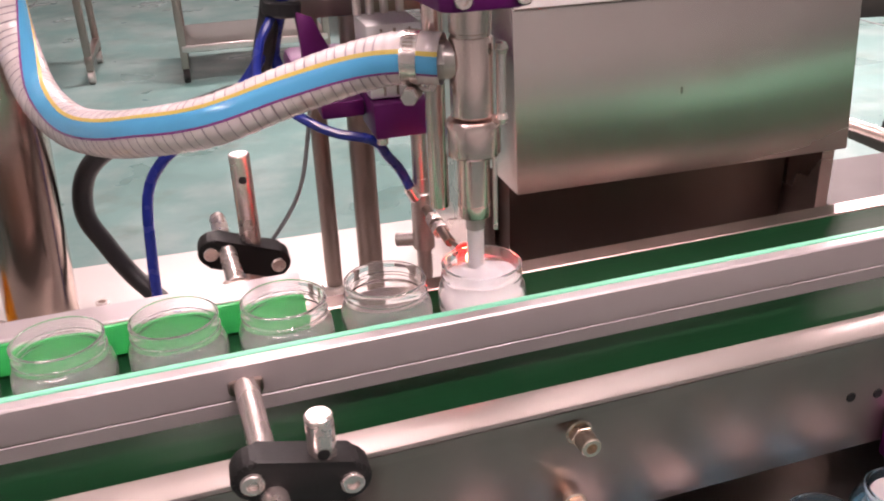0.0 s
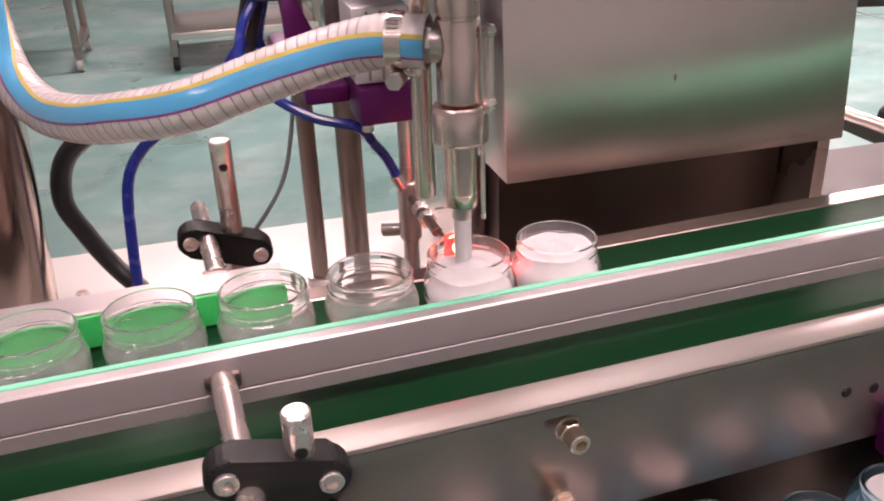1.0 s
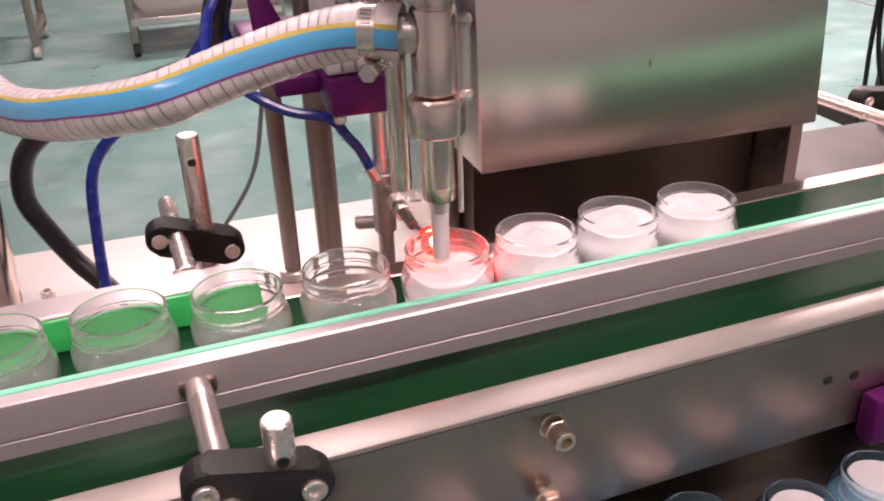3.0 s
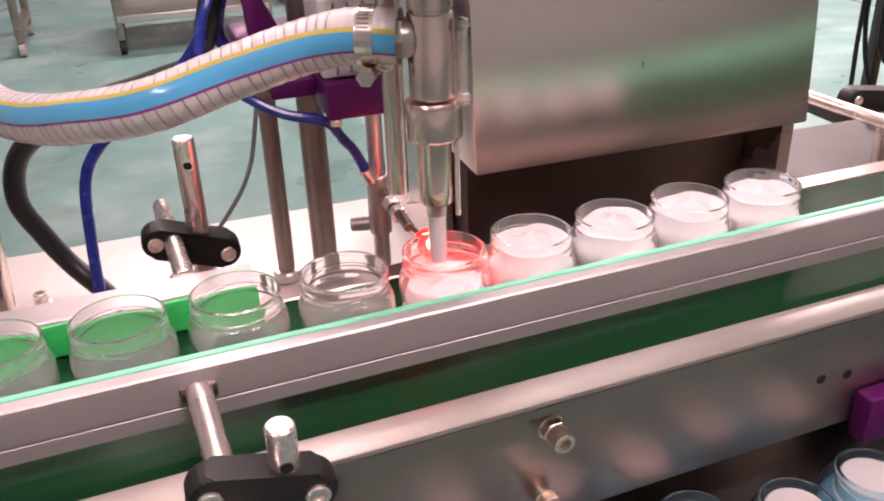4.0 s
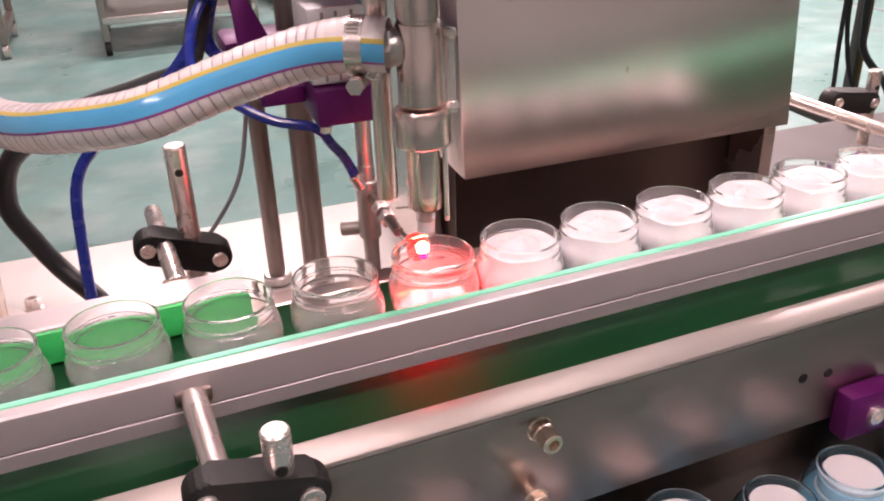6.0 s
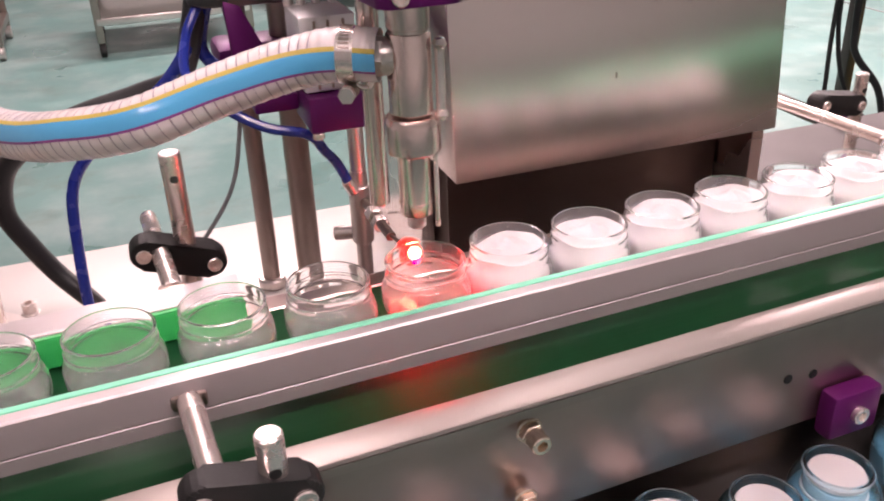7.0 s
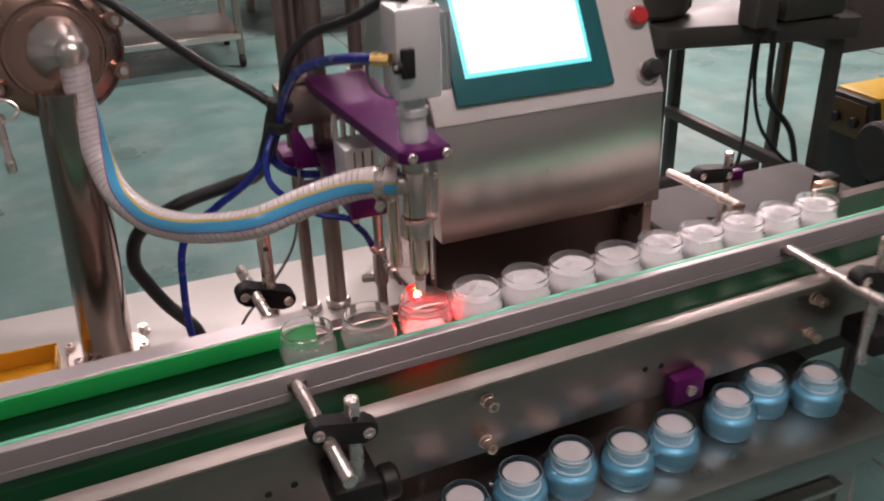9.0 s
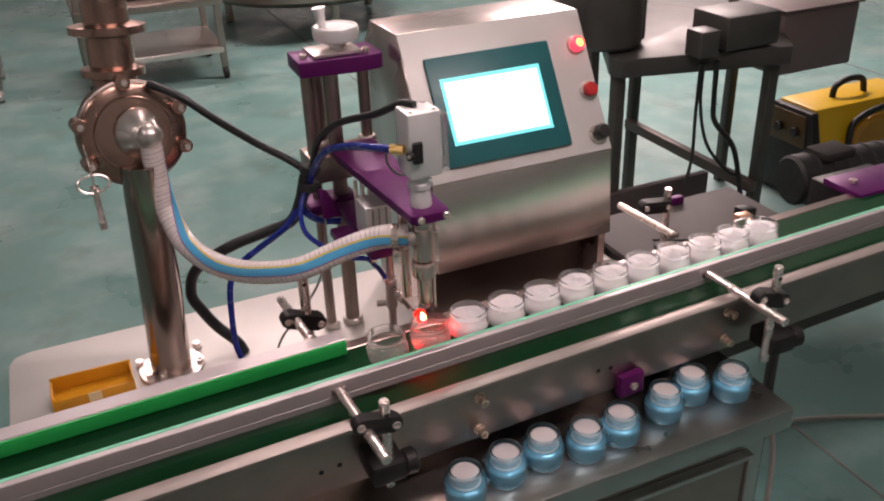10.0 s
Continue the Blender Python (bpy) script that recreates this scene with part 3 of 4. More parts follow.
def nozzle():
    t = thing("filling_nozzle", (NX, NY, 0.85), "polished steel filling nozzle under a square air cylinder", "filling nozzle")
    M = Matrix.Translation((NX, NY, 0))
    body = part("nozzle_body", lathe([(0, 0.927), (0.0112, 0.927), (0.0125, 0.9285), (0.0125, 0.9715), (0.012, 0.973), (0.0112, 0.9732), (0.0112, 0.975), (0.012, 0.9755), (0.012, 0.9905), (0, 0.9905)], 40, M), NOZ, t, "polished nozzle body")
    part("collar", lathe([(0.0125, 0.9045), (0.0152, 0.9045), (0.0162, 0.9058), (0.0162, 0.922), (0.0155, 0.9245), (0.0145, 0.926), (0.0, 0.926)], 40, M), NOZ, body, "satin steel union nut")
    part("lower_tube", lathe([(0.0097, 0.9045), (0.0097, 0.8735), (0.0101, 0.8733), (0.0101, 0.8662), (0.0099, 0.8655), (0.0, 0.8655)], 36, M), NOZ, body)
    part("outlet", lathe([(0.006, 0.8656), (0.0058, 0.857), (0.005, 0.8565), (0.005, 0.865)], 28, M), mat("clear outlet tip", (0.8, 0.72, 0.7), 0.15, 0.0, 0.03, 60, trans=0.6), body)
    part("piston_rod", rod((0.176, 0.53, 0.9905), (0.176, 0.53, 0.862), 0.0062, 20), NOZ, t, "polished side rod")
    tie = part("tie_rod", rod((0.2055, 0.494, 0.968), (0.2055, 0.494, 0.925), 0.0028, 14), CHROME, t)
    for z in (0.9265, 0.9665):
        part("ball_end", lathe([(0, -0.0042), (0.003, -0.003), (0.0042, 0), (0.003, 0.003), (0, 0.0042)], 16, Matrix.Translation((0.2055, 0.4935, z))), CHROME, tie)
    part("thin_pin", rod((0.2015, 0.4955, 0.9045), (0.2015, 0.4955, 0.857), 0.0016, 10), CHROME, t)
    # side port
    port = part("side_port", lathe([(0, 0), (0.0105, 0), (0.0105, 0.006), (0.0085, 0.009), (0.0085, 0.022), (0, 0.022)], 28, along((NX - 0.008, NY + 0.002, 0.960), (-1, 0.35, 0))), SATIN, t, "hose port on the nozzle")
    part("port_nut", rod((NX - 0.0135, NY + 0.004, 0.960), (NX - 0.0215, NY + 0.007, 0.960), 0.0112, 6, chamfer=0.0004), SATIN, port)
    # coupling and cylinder
    part("coupling", lathe([(0, 1.0036), (0.0135, 1.0036), (0.0135, 1.012), (0.0125, 1.014), (0.0125, 1.026), (0.0145, 1.028), (0.0145, 1.034), (0.012, 1.036), (0.012, 1.048), (0, 1.048)], 32, M), ALUW, t, "white metal coupling")
    c = part("air_cylinder", box(0.171, 0.213, 0.481, 0.523, 1.046, 1.127, 0.0035), ALUW, t, "square pale air cylinder")
    for x in (0.1775, 0.2065):
        for y in (0.4875, 0.5165):
            cap_screw(c, (x, y, 1.1265), (0, 0, 1), 0.003, 0.0015)
    part("clear_sleeve", box(0.2135, 0.2235, 0.484, 0.52, 1.05, 1.12, 0.003), mat("clear sleeve", (0.9, 0.92, 0.93), 0.08, 0.0, 0, trans=0.9), c)
    f = part("fitting", box(0.174, 0.186, 0.474, 0.4805, 1.068, 1.094, 0.0015), BLACK, t, "small black speed controller")
    part("fitting_knob", rod((0.174, 0.477, 1.079), (0.167, 0.477, 1.079), 0.0055, 16), BLACK, f)
    part("screw_eye", rod((0.1675, 0.4735, 1.08), (0.1665, 0.472, 1.08), 0.0022, 10), CHROME, f)
    part("brass_nut", rod((0.1685, 0.49, 1.083), (0.1555, 0.502, 1.083), 0.0062, 6, chamfer=0.0005), BRASS, f, "brass push-in fitting")


nozzle()


def level_sensor():
    t = thing("jar_sensor", (0.187, 0.625, 0.8), "small steel sensor holder with a glowing red tip", "sensor")
    b = part("holder", rod((0.187, 0.625, 0.79), (0.187, 0.625, 0.836), 0.0082, 22), SATIN, t)
    part("cap", rod((0.187, 0.625, 0.836), (0.187, 0.625, 0.848), 0.0062, 20), SATIN, b)
    part("side_knob", rod((0.184, 0.628, 0.797), (0.168, 0.636, 0.795), 0.0055, 16), SATIN, t)
    part("sensor_stem", rod((0.188, 0.622, 0.825), (0.1915, 0.565, 0.8195), 0.0036, 16), DULL, t)
    part("sensor_nut", rod((0.1895, 0.604, 0.8225), (0.190, 0.596, 0.821), 0.0064, 6, chamfer=0.0004), CHROME, t)
    part("sensor_nut", rod((0.1903, 0.591, 0.8205), (0.1907, 0.585, 0.8195), 0.0064, 6, chamfer=0.0004), CHROME, t)
    part("sensor_head", rod((0.1912, 0.570, 0.820), (0.196, 0.5405, 0.821), 0.0016, 12), DULL, t)
    # Ball is oversized for the halo; its core stands in for the beam's spot.
    tip = part("red_tip", lathe([(0, 0.009), (0.0047, 0.0077), (0.0077, 0.0045), (0.009, 0), (0.0077, -0.0045), (0.0, -0.009)], 24, along((0.196, 0.5395, 0.820), (0.05, -1, 0.05))), LEDM, t, "glowing red light enlarged to carry its halo")
    part("lamp_core", lathe([(0, 0.0108), (0.003, 0.0101), (0.0048, 0.0084), (0, 0.0072)], 16, along((0.196, 0.5395, 0.820), (0.1, -1.0, 0.45))), LEDCORE, tip)
    part("needle", rod((0.196, 0.585, 0.828), (0.204, 0.552, 0.842), 0.0007, 8), CHROME, t)
    part("fibre", tube([(0.181, 0.62, 0.834), (0.172, 0.622, 0.855), (0.163, 0.618, 0.868), (0.151, 0.612, 0.884), (0.124, 0.616, 0.892), (0.1, 0.63, 0.905), (0.082, 0.665, 0.918), (0.088, 0.70, 0.94), (0.104, 0.716, 0.962)], 0.0036, 10), BLUEHOSE, t, "blue sensor lead")
    part("lead_end", rod((0.182, 0.62, 0.832), (0.177, 0.621, 0.842), 0.0045, 12), CHROME, t)


level_sensor()
red = bpy.data.lights.new("sensor_glow", "SPOT")
red.spot_size, red.spot_blend = radians(150), 0.7
red.energy, red.color, red.shadow_soft_size = 0.16, (1.0, 0.004, 0.008), 0.004
new("sensor_glow", red).matrix_world = look((0.1965, 0.5285, 0.819), (0.198, 0.47, 0.795))


# ---- hose ----
HOSE = [(-0.089, 0.760, 1.054), (-0.089, 0.759, 1.008), (-0.086, 0.748, 0.957), (-0.074, 0.715, 0.918), (-0.05, 0.665, 0.905), (-0.022, 0.615, 0.909),
        (0.008, 0.576, 0.918), (0.046, 0.55, 0.928), (0.092, 0.542, 0.943), (0.13, 0.533, 0.9545), (0.155, 0.52, 0.9605), (0.176, 0.509, 0.960)]


def feed_hose():
    t = thing("feed_hose", (0.046, 0.55, 0.928), "milky ribbed hose with blue, yellow and purple stripes", "hose")
    R, N, SEG = 0.0149, 30, 44
    path = spline(HOSE, N)
    fr = [(p, -d, -sd, u) for p, d, sd, u in frames(path[::-1], (0, 0, 1))][::-1]
    # bands round the wall: angle from the top towards the camera's side
    bands = [(-1.0, 0.5, 0), (0.5, 0.68, 1), (0.68, 1.36, 2), (1.36, 1.46, 3), (1.46, 5.2832, 0)]
    bms = {"wall": bmesh.new(), "yellow_stripe": bmesh.new(), "blue_stripe": bmesh.new(), "purple_stripe": bmesh.new()}
    mats = {"wall": HOSEW, "yellow_stripe": HOSEY, "blue_stripe": HOSEB, "purple_stripe": HOSEP}
    for (a0, a1, k) in bands:
        nm = list(bms)[k]
        bm = bms[nm]
        n = max(3, int((a1 - a0) / (2 * math.pi) * SEG))
        rings = []
        for i, (p, d, s, u) in enumerate(fr):
            k0 = min(1.0, max(0.0, 1 - i / (0.46 * len(fr))))
            k1 = min(1.0, max(0.0, (i / len(fr) - 0.55) / 0.4))
            tw = -2.5 * k0 * k0 * (3 - 2 * k0) + 0.6 * k1
            rr = R * (1 + (0.012 if k == 0 else 0.0) * math.sin(i * 2 * math.pi / 6))
            if k:
                rr = R * 1.006
            rings.append([bm.verts.new(p + rr * (math.cos(a) * u + math.sin(a) * s)) for a in [tw + a0 + (a1 - a0) * j / n for j in range(n + 1)]])
        for p, q in zip(rings, rings[1:]):
            for j in range(n):
                bm.faces.new((p[j], p[j + 1], q[j + 1], q[j]))
    wall = None
    for nm, bm in bms.items():
        bmesh.ops.recalc_face_normals(bm, faces=bm.faces)
        ob = part(nm, bm, mats[nm], t if wall is None else wall)
        if wall is None:
            wall = ob
    # coil
    bm = bmesh.new()
    length = sum((path[i + 1] - path[i]).length for i in range(len(path) - 1))
    acc, nxt = 0.0, 0.003
    for i in range(len(path) - 1):
        acc += (path[i + 1] - path[i]).length
        if acc >= nxt and acc < length - 0.03:
            nxt += 0.0062
            p, d, s, u = fr[i]
            k0 = min(1.0, max(0.0, 1 - i / (0.46 * len(fr))))
            k1 = min(1.0, max(0.0, (i / len(fr) - 0.55) / 0.4))
            tw = -2.5 * k0 * k0 * (3 - 2 * k0) + 0.6 * k1
            ring = [[bm.verts.new(p + rr * (math.cos(a) * u + math.sin(a) * s) + d * (o + 0.0035 * math.sin(a * 0.5))) for a in [tw + 1.46 + (0.5 + 2 * math.pi - 1.46) * j / 24 for j in range(25)]]
                    for rr, o in ((R * 1.004, -0.0005), (R * 1.018, 0.0), (R * 1.004, 0.0005))]
            for a, b in zip(ring, ring[1:]):
                for j in range(24):
                    bm.faces.new((a[j], a[j + 1], b[j + 1], b[j]))
    tagged(part("coil", bm, RIB, wall), kind="stuff")
    # clamp
    a, c = Vector(HOSE[-2]), Vector(HOSE[-1])
    d = (c - a).normalized()
    p0 = a + d * 0.002
    cl = part("hose_clamp", lathe([(R * 1.01, 0), (R * 1.07, 0), (R * 1.07, 0.0095), (R * 1.01, 0.0095)], 36, along(p0, d)), CHROME, t, "steel worm-drive hose clamp")
    side = d.cross(Vector((0, 0, 1))).normalized()
    for k in range(9):
        ang = -0.2 + 0.16 * k
        rad = math.cos(ang) * Vector((0, 0, 1)) + math.sin(ang) * side
        tang = d.cross(rad)
        q = p0 + d * 0.0048 + rad * (R * 1.072)
        m = Matrix((( *d, 0), (*tang, 0), (*rad, 0), (0, 0, 0, 1))).transposed()
        part("band_slot", prism([(-0.003, -0.0005), (0.003, -0.0005), (0.003, 0.0005), (-0.003, 0.0005)], Matrix.Translation(q) @ m, 0.0003), DULL, cl)
    sc = p0 + d * 0.005 - Vector((0, 0, 1)) * (R * 1.25) + side * 0.004
    part("screw_box", rod(sc - side * 0.002, sc + side * 0.009, 0.0048, 14), DULL, cl)
    part("clamp_screw", rod(sc + side * 0.009, sc + side * 0.0125, 0.0052, 6, chamfer=0.0005), CHROME, cl)
    part("band_tail", tube([sc + d * 0.002 + Vector((0, 0, 0.003)), sc + d * 0.009 + Vector((0, 0, 0.001)), sc + d * 0.013 + Vector((0, 0, 0.006))], 0.0016, 8), CHROME, cl)
    part("barb", rod(c - d * 0.004, c + d * 0.006, 0.0098, 20), SATIN, t)


feed_hose()


# ---- dosing head on its column ----
def dosing_head():
    t = thing("dosing_column", (-0.121, 0.772, TABLE), "thick steel column carrying a clamped dosing head", "dosing column")
    A, B = Vector((-0.122, 0.772, TABLE + 0.004)), Vector((-0.104, 0.772, 1.02))
    part("column", rod(A, B, 0.0295, 40, chamfer=0.001), mat("mirror steel column", (0.42, 0.34, 0.3), 0.18, 1.0, 0.12, 12, 0.02, 30), t, "mirror polished column")
    pl = part("base_plate", lathe([(0, 0), (0.048, 0), (0.048, 0.005), (0.047, 0.006), (0, 0.006)], 40, Matrix.Translation((-0.122, 0.772, TABLE))), SATIN, t, "round base plate")
    for x, y in ((-0.165, 0.800), (-0.078, 0.812), (-0.08, 0.765), (-0.155, 0.752), (-0.137, 0.742)):
        cap_screw(pl, (x, y, TABLE + 0.0055 if abs(x + 0.122) < 0.04 else TABLE), (0, 0, 1), 0.0062, 0.011)
        part("washer", rod((x, y, TABLE + 0.0002), (x, y, TABLE + 0.0022), 0.0085, 20), SATIN, pl)
    COPPER = mat("warm reflecting steel", (0.42, 0.27, 0.22), 0.27, 1.0, 0.15, 20, 0.03, 60)
    c = Vector((-0.108, 0.80, 1.055))
    d = Vector((0.12, -0.95, 0.12)).normalized()
    h = part("head", lathe([(0, -0.09), (0.05, -0.09), (0.056, -0.085), (0.056, 0.0), (0.066, 0.002), (0.068, 0.006), (0.068, 0.012), (0.064, 0.015), (0.05, 0.016), (0.048, 0.021), (0.044, 0.022), (0.03, 0.023), (0, 0.023)], 48, along(c, d)), COPPER, t, "round polished dosing head")
    part("front_ring", lathe([(0.05, 0.0155), (0.052, 0.019), (0.05, 0.0225), (0.047, 0.0225)], 44, along(c, d)), COPPER, h)
    e0 = Vector(HOSE[0])
    a, tip = c + d * 0.018 + Vector((0.006, 0, 0.002)), e0 + Vector((0, -0.003, 0.006))
    out = part("outlet_cone", lathe([(0, 0), (0.034, 0), (0.034, 0.004), (0.0185, (tip - a).length), (0, (tip - a).length)], 32, along(a, tip - a)), SATIN, h, "short polished outlet cone")
    part("outlet_ball", lathe([(0.018 * math.cos(k * math.pi / 12), 0.018 * math.sin(k * math.pi / 12)) for k in range(-5, 7)], 28, Matrix.Translation(tip)), SATIN, out)
    s = d.cross(Vector((0, 0, 1))).normalized()
    u = s.cross(d)
    for i, ang in enumerate((20, 90, 160, 205, 270, 335)):
        rad = math.cos(radians(ang)) * s + math.sin(radians(ang)) * u
        p = c + rad * 0.07 + d * 0.008
        lug = part("clamp_lug", rod(p - d * 0.014, p + d * 0.016, 0.0095, 16), COPPER, h)
        part("lug_screw", rod(p + d * 0.014, p + d * 0.024, 0.0045, 14), CHROME, lug)
    part("clamp_band", lathe([(0.0685, -0.004), (0.072, -0.002), (0.072, 0.011), (0.0685, 0.013)], 48, along(c, d)), DULL, h)
    part("upper_pipe", lathe([(0, 0), (0.03, 0), (0.03, 0.03), (0.042, 0.034), (0.042, 0.044), (0.03, 0.048), (0.03, 0.085), (0.05, 0.09), (0.05, 0.1), (0.03, 0.104), (0.03, 0.2), (0, 0.2)], 32, along(c - d * 0.045 + Vector((0, 0, 0.04)), (0.06, 0.1, 1))), COPPER, t, "upright inlet pipe with clamp flanges")
    # locking pin on a ring
    k = Vector((-0.170, 0.745, 1.008))
    ring = [k + Vector((0.02 * math.cos(a), 0.004 * math.sin(a), 0.011 * math.sin(a) + 0.004)) for a in [2 * math.pi * i / 14 for i in range(15)]]
    part("pin_ring", tube(ring, 0.0017, 8, 4), CHROME, t, "wire ring of the locking pin")
    part("locking_pin", lathe([(0, -0.062), (0.005, -0.061), (0.0055, -0.05), (0.0042, -0.048), (0.0042, -0.01), (0.006, -0.008), (0.006, 0.0), (0, 0)], 18, Matrix.Translation(k)), CHROME, t, "hanging steel locking pin")
    part("chain_wire", tube([k, k + Vector((0.0, 0.006, 0.03)), c + s * 0.066 + d * 0.012], 0.0014, 8), CHROME, t)


dosing_head()


# ---- cables ----
def cable(name, pts, r, material, label, seg=12):
    return solo(name, tube(pts, r, seg, 10), material, label, "cable", loc=pts[0], group="machine cables")


cable("power_cable", [(-0.012, 0.765, TABLE), (-0.02, 0.77, 0.705), (-0.043, 0.785, 0.73), (-0.06, 0.79, 0.76), (-0.072, 0.79, 0.795), (-0.058, 0.785, 0.836), (-0.008, 0.77, 0.868), (0.05, 0.76, 0.885), (0.082, 0.745, 0.90), (0.095, 0.725, 0.94), (0.104, 0.72, 0.975), (0.112, 0.72, 0.985)],
      0.0085, RUBBER, "thick black cable rising from the table")
cable("air_tube", [(-0.02, 0.755, TABLE), (-0.024, 0.76, 0.71), (-0.022, 0.765, 0.76), (-0.016, 0.765, 0.81), (0.0, 0.763, 0.838), (0.03, 0.755, 0.862), (0.07, 0.73, 0.9), (0.095, 0.725, 0.935), (0.108, 0.715, 0.97)],
      0.0048, BLUEHOSE, "dark blue air tube beside the black cable")
cable("head_cable", [(0.114, 0.72, 0.978), (0.085, 0.74, 1.0), (0.046, 0.75, 1.028), (0.0, 0.752, 1.068), (-0.04, 0.765, 1.103), (-0.075, 0.79, 1.12)], 0.0055, RUBBER, "black cable to the dosing head")
cable("cylinder_cable", [(0.114, 0.715, 0.99), (0.116, 0.67, 1.045), (0.132, 0.62, 1.082), (0.16, 0.56, 1.107), (0.18, 0.52, 1.129), (0.19, 0.505, 1.1295)], 0.0048, RUBBER, "black cable to the air cylinder")
cable("upper_air_tube", [(0.157, 0.5, 1.083), (0.14, 0.53, 1.078), (0.13, 0.58, 1.064), (0.118, 0.64, 1.04), (0.112, 0.69, 1.0), (0.108, 0.715, 0.965), (0.1, 0.735, 0.92), (0.12, 0.73, 0.9), (0.15, 0.72, 0.895)], 0.005, BLUEHOSE, "dark blue air tube to the cylinder fitting")
cable("signal_wire", [(0.02, 0.69, TABLE), (0.027, 0.70, 0.715), (0.04, 0.70, 0.741), (0.075, 0.70, 0.778), (0.102, 0.70, 0.816), (0.114, 0.70, 0.856), (0.121, 0.70, 0.91), (0.118, 0.715, 0.96)], 0.0018, GREYWIRE, "thin grey signal wire", 8)
cable("reed_wire", [(0.152, 0.508, 1.085), (0.155, 0.512, 1.06), (0.168, 0.51, 1.045), (0.178, 0.497, 1.05), (0.18, 0.49, 1.062)], 0.0017, GREYPL, "thin clear wire looped under the cylinder", 8)
tie = bmesh.new()
for p, d in (((0.112, 0.718, 0.985), (0.3, 0, 1)), ((0.108, 0.716, 0.962), (0.1, 0, 1))):
    rod(Vector(p) - Vector(d).normalized() * 0.006, Vector(p) + Vector(d).normalized() * 0.006, 0.015, 14, bm=tie)
solo("cable_tie", tie, RUBBER, "black cable tie round the gathered cables", "cable tie", loc=(0.11, 0.718, 0.97))


# ---- amber tray on the table ----
def tray():
    t = thing("parts_tray", (-0.235, 0.765, TABLE), "amber plastic parts tray with a pale label", "tray")
    bm = bmesh.new()
    box(-0.292, -0.178, 0.735, 0.79, TABLE, TABLE + 0.003, 0.001, bm)
    box(-0.292, -0.178, 0.735, 0.738, TABLE + 0.003, TABLE + 0.02, 0.001, bm)
    box(-0.292, -0.178, 0.787, 0.79, TABLE + 0.003, TABLE + 0.026, 0.001, bm)
    box(-0.292, -0.289, 0.738, 0.787, TABLE + 0.003, TABLE + 0.023, 0.001, bm)
    box(-0.181, -0.178, 0.738, 0.787, TABLE + 0.003, TABLE + 0.023, 0.001, bm)
    part("tray_body", bm, ORANGE, t)
    part("label_tape", box(-0.243, -0.225, 0.733, 0.7345, TABLE + 0.002, TABLE + 0.02), TAPE, t)


tray()


# ---- jars ----
def glass_jar():
    t = thing("cream_jar", (0, 0, 0), "clear round glass jar for white cream on the belt", "jar", "jars on the conveyor")
    out = [(0, 0), (0.019, 0.0), (0.0225, 0.001), (0.0258, 0.0045), (0.0275, 0.01), (0.0279, 0.015), (0.0276, 0.02), (0.0266, 0.0235), (0.0252, 0.0255), (0.0246, 0.0267), (0.0246, 0.0287), (0.0252, 0.0293),
           (0.0252, 0.0305), (0.0246, 0.0312), (0.0246, 0.0358), (0.025, 0.0365), (0.0249, 0.0379), (0.0238, 0.0387),
           (0.0231, 0.0383), (0.0229, 0.027), (0.0252, 0.023), (0.0264, 0.0185), (0.0265, 0.0135), (0.0248, 0.006), (0.0205, 0.0033), (0, 0.003)]
    g = part("glass", lathe(out, 48), GLASS, t, "clear glass jar wall")
    g.visible_shadow = False
    prof = [(0, 0.0034), (0.0203, 0.0037), (0.0246, 0.0062), (0.0262, 0.0136), (0.0261, 0.0184), (0.025, 0.0226), (0.0227, 0.0268), (0.0227, 0.0312), (0.0205, 0.0325), (0.0175, 0.0331), (0.013, 0.0339), (0.008, 0.035),
            (0.004, 0.0362), (0.0015, 0.0376), (0, 0.0381)]
    bm = lathe(prof, 40)
    for v in bm.verts:
        if v.co.z > 0.0305 and v.co.xy.length > 0.002:
            a = math.atan2(v.co.y, v.co.x)
            v.co.z += (0.0013 * math.sin(a + 420 * v.co.xy.length) + 0.0011 * math.sin(2 * a + 1.0 + 90 * v.co.xy.length) + 0.0006 * math.sin(5 * a)) * min(1.0, v.co.xy.length / 0.01)
    c = part("cream", bm, CREAM, t, "white face cream")
    return t


JARS = 12
jar0 = glass_jar()
jars = [jar0] + [copy_thing(jar0, pose(0, 0, 0)) for _ in range(JARS - 1)]
for j in jars:
    for ch in j.children:
        if ch.name.startswith("glass"):
            ch.visible_shadow = False
ADVANCE = [0.34, 1.39, 2.39, 3.42, 4.44, 5.50, 6.53, 7.55, 8.49, 9.54]
GLIDE = 0.27

stream_t = thing("cream_stream", (NX, NY, 0.0), "white strand of cream under the nozzle", "cream")
part("strand", lathe([(0, 0.0), (0.0048, 0.0), (0.0052, 0.004), (0.0052, 0.031), (0, 0.033)], 18, Matrix.Translation((NX, NY, 0.0))), CREAM, stream_t)

tail_t = thing("cream_tail", (NX, NY, 0.0), "thin white tail of cream under the nozzle", "cream")
part("tail", lathe([(0, -0.002), (0.0042, -0.001), (0.0030, 0.004), (0.0016, 0.010), (0.0013, 0.026), (0, 0.027)], 16, Matrix.Translation((NX, NY, 0.0))), CREAM, tail_t)


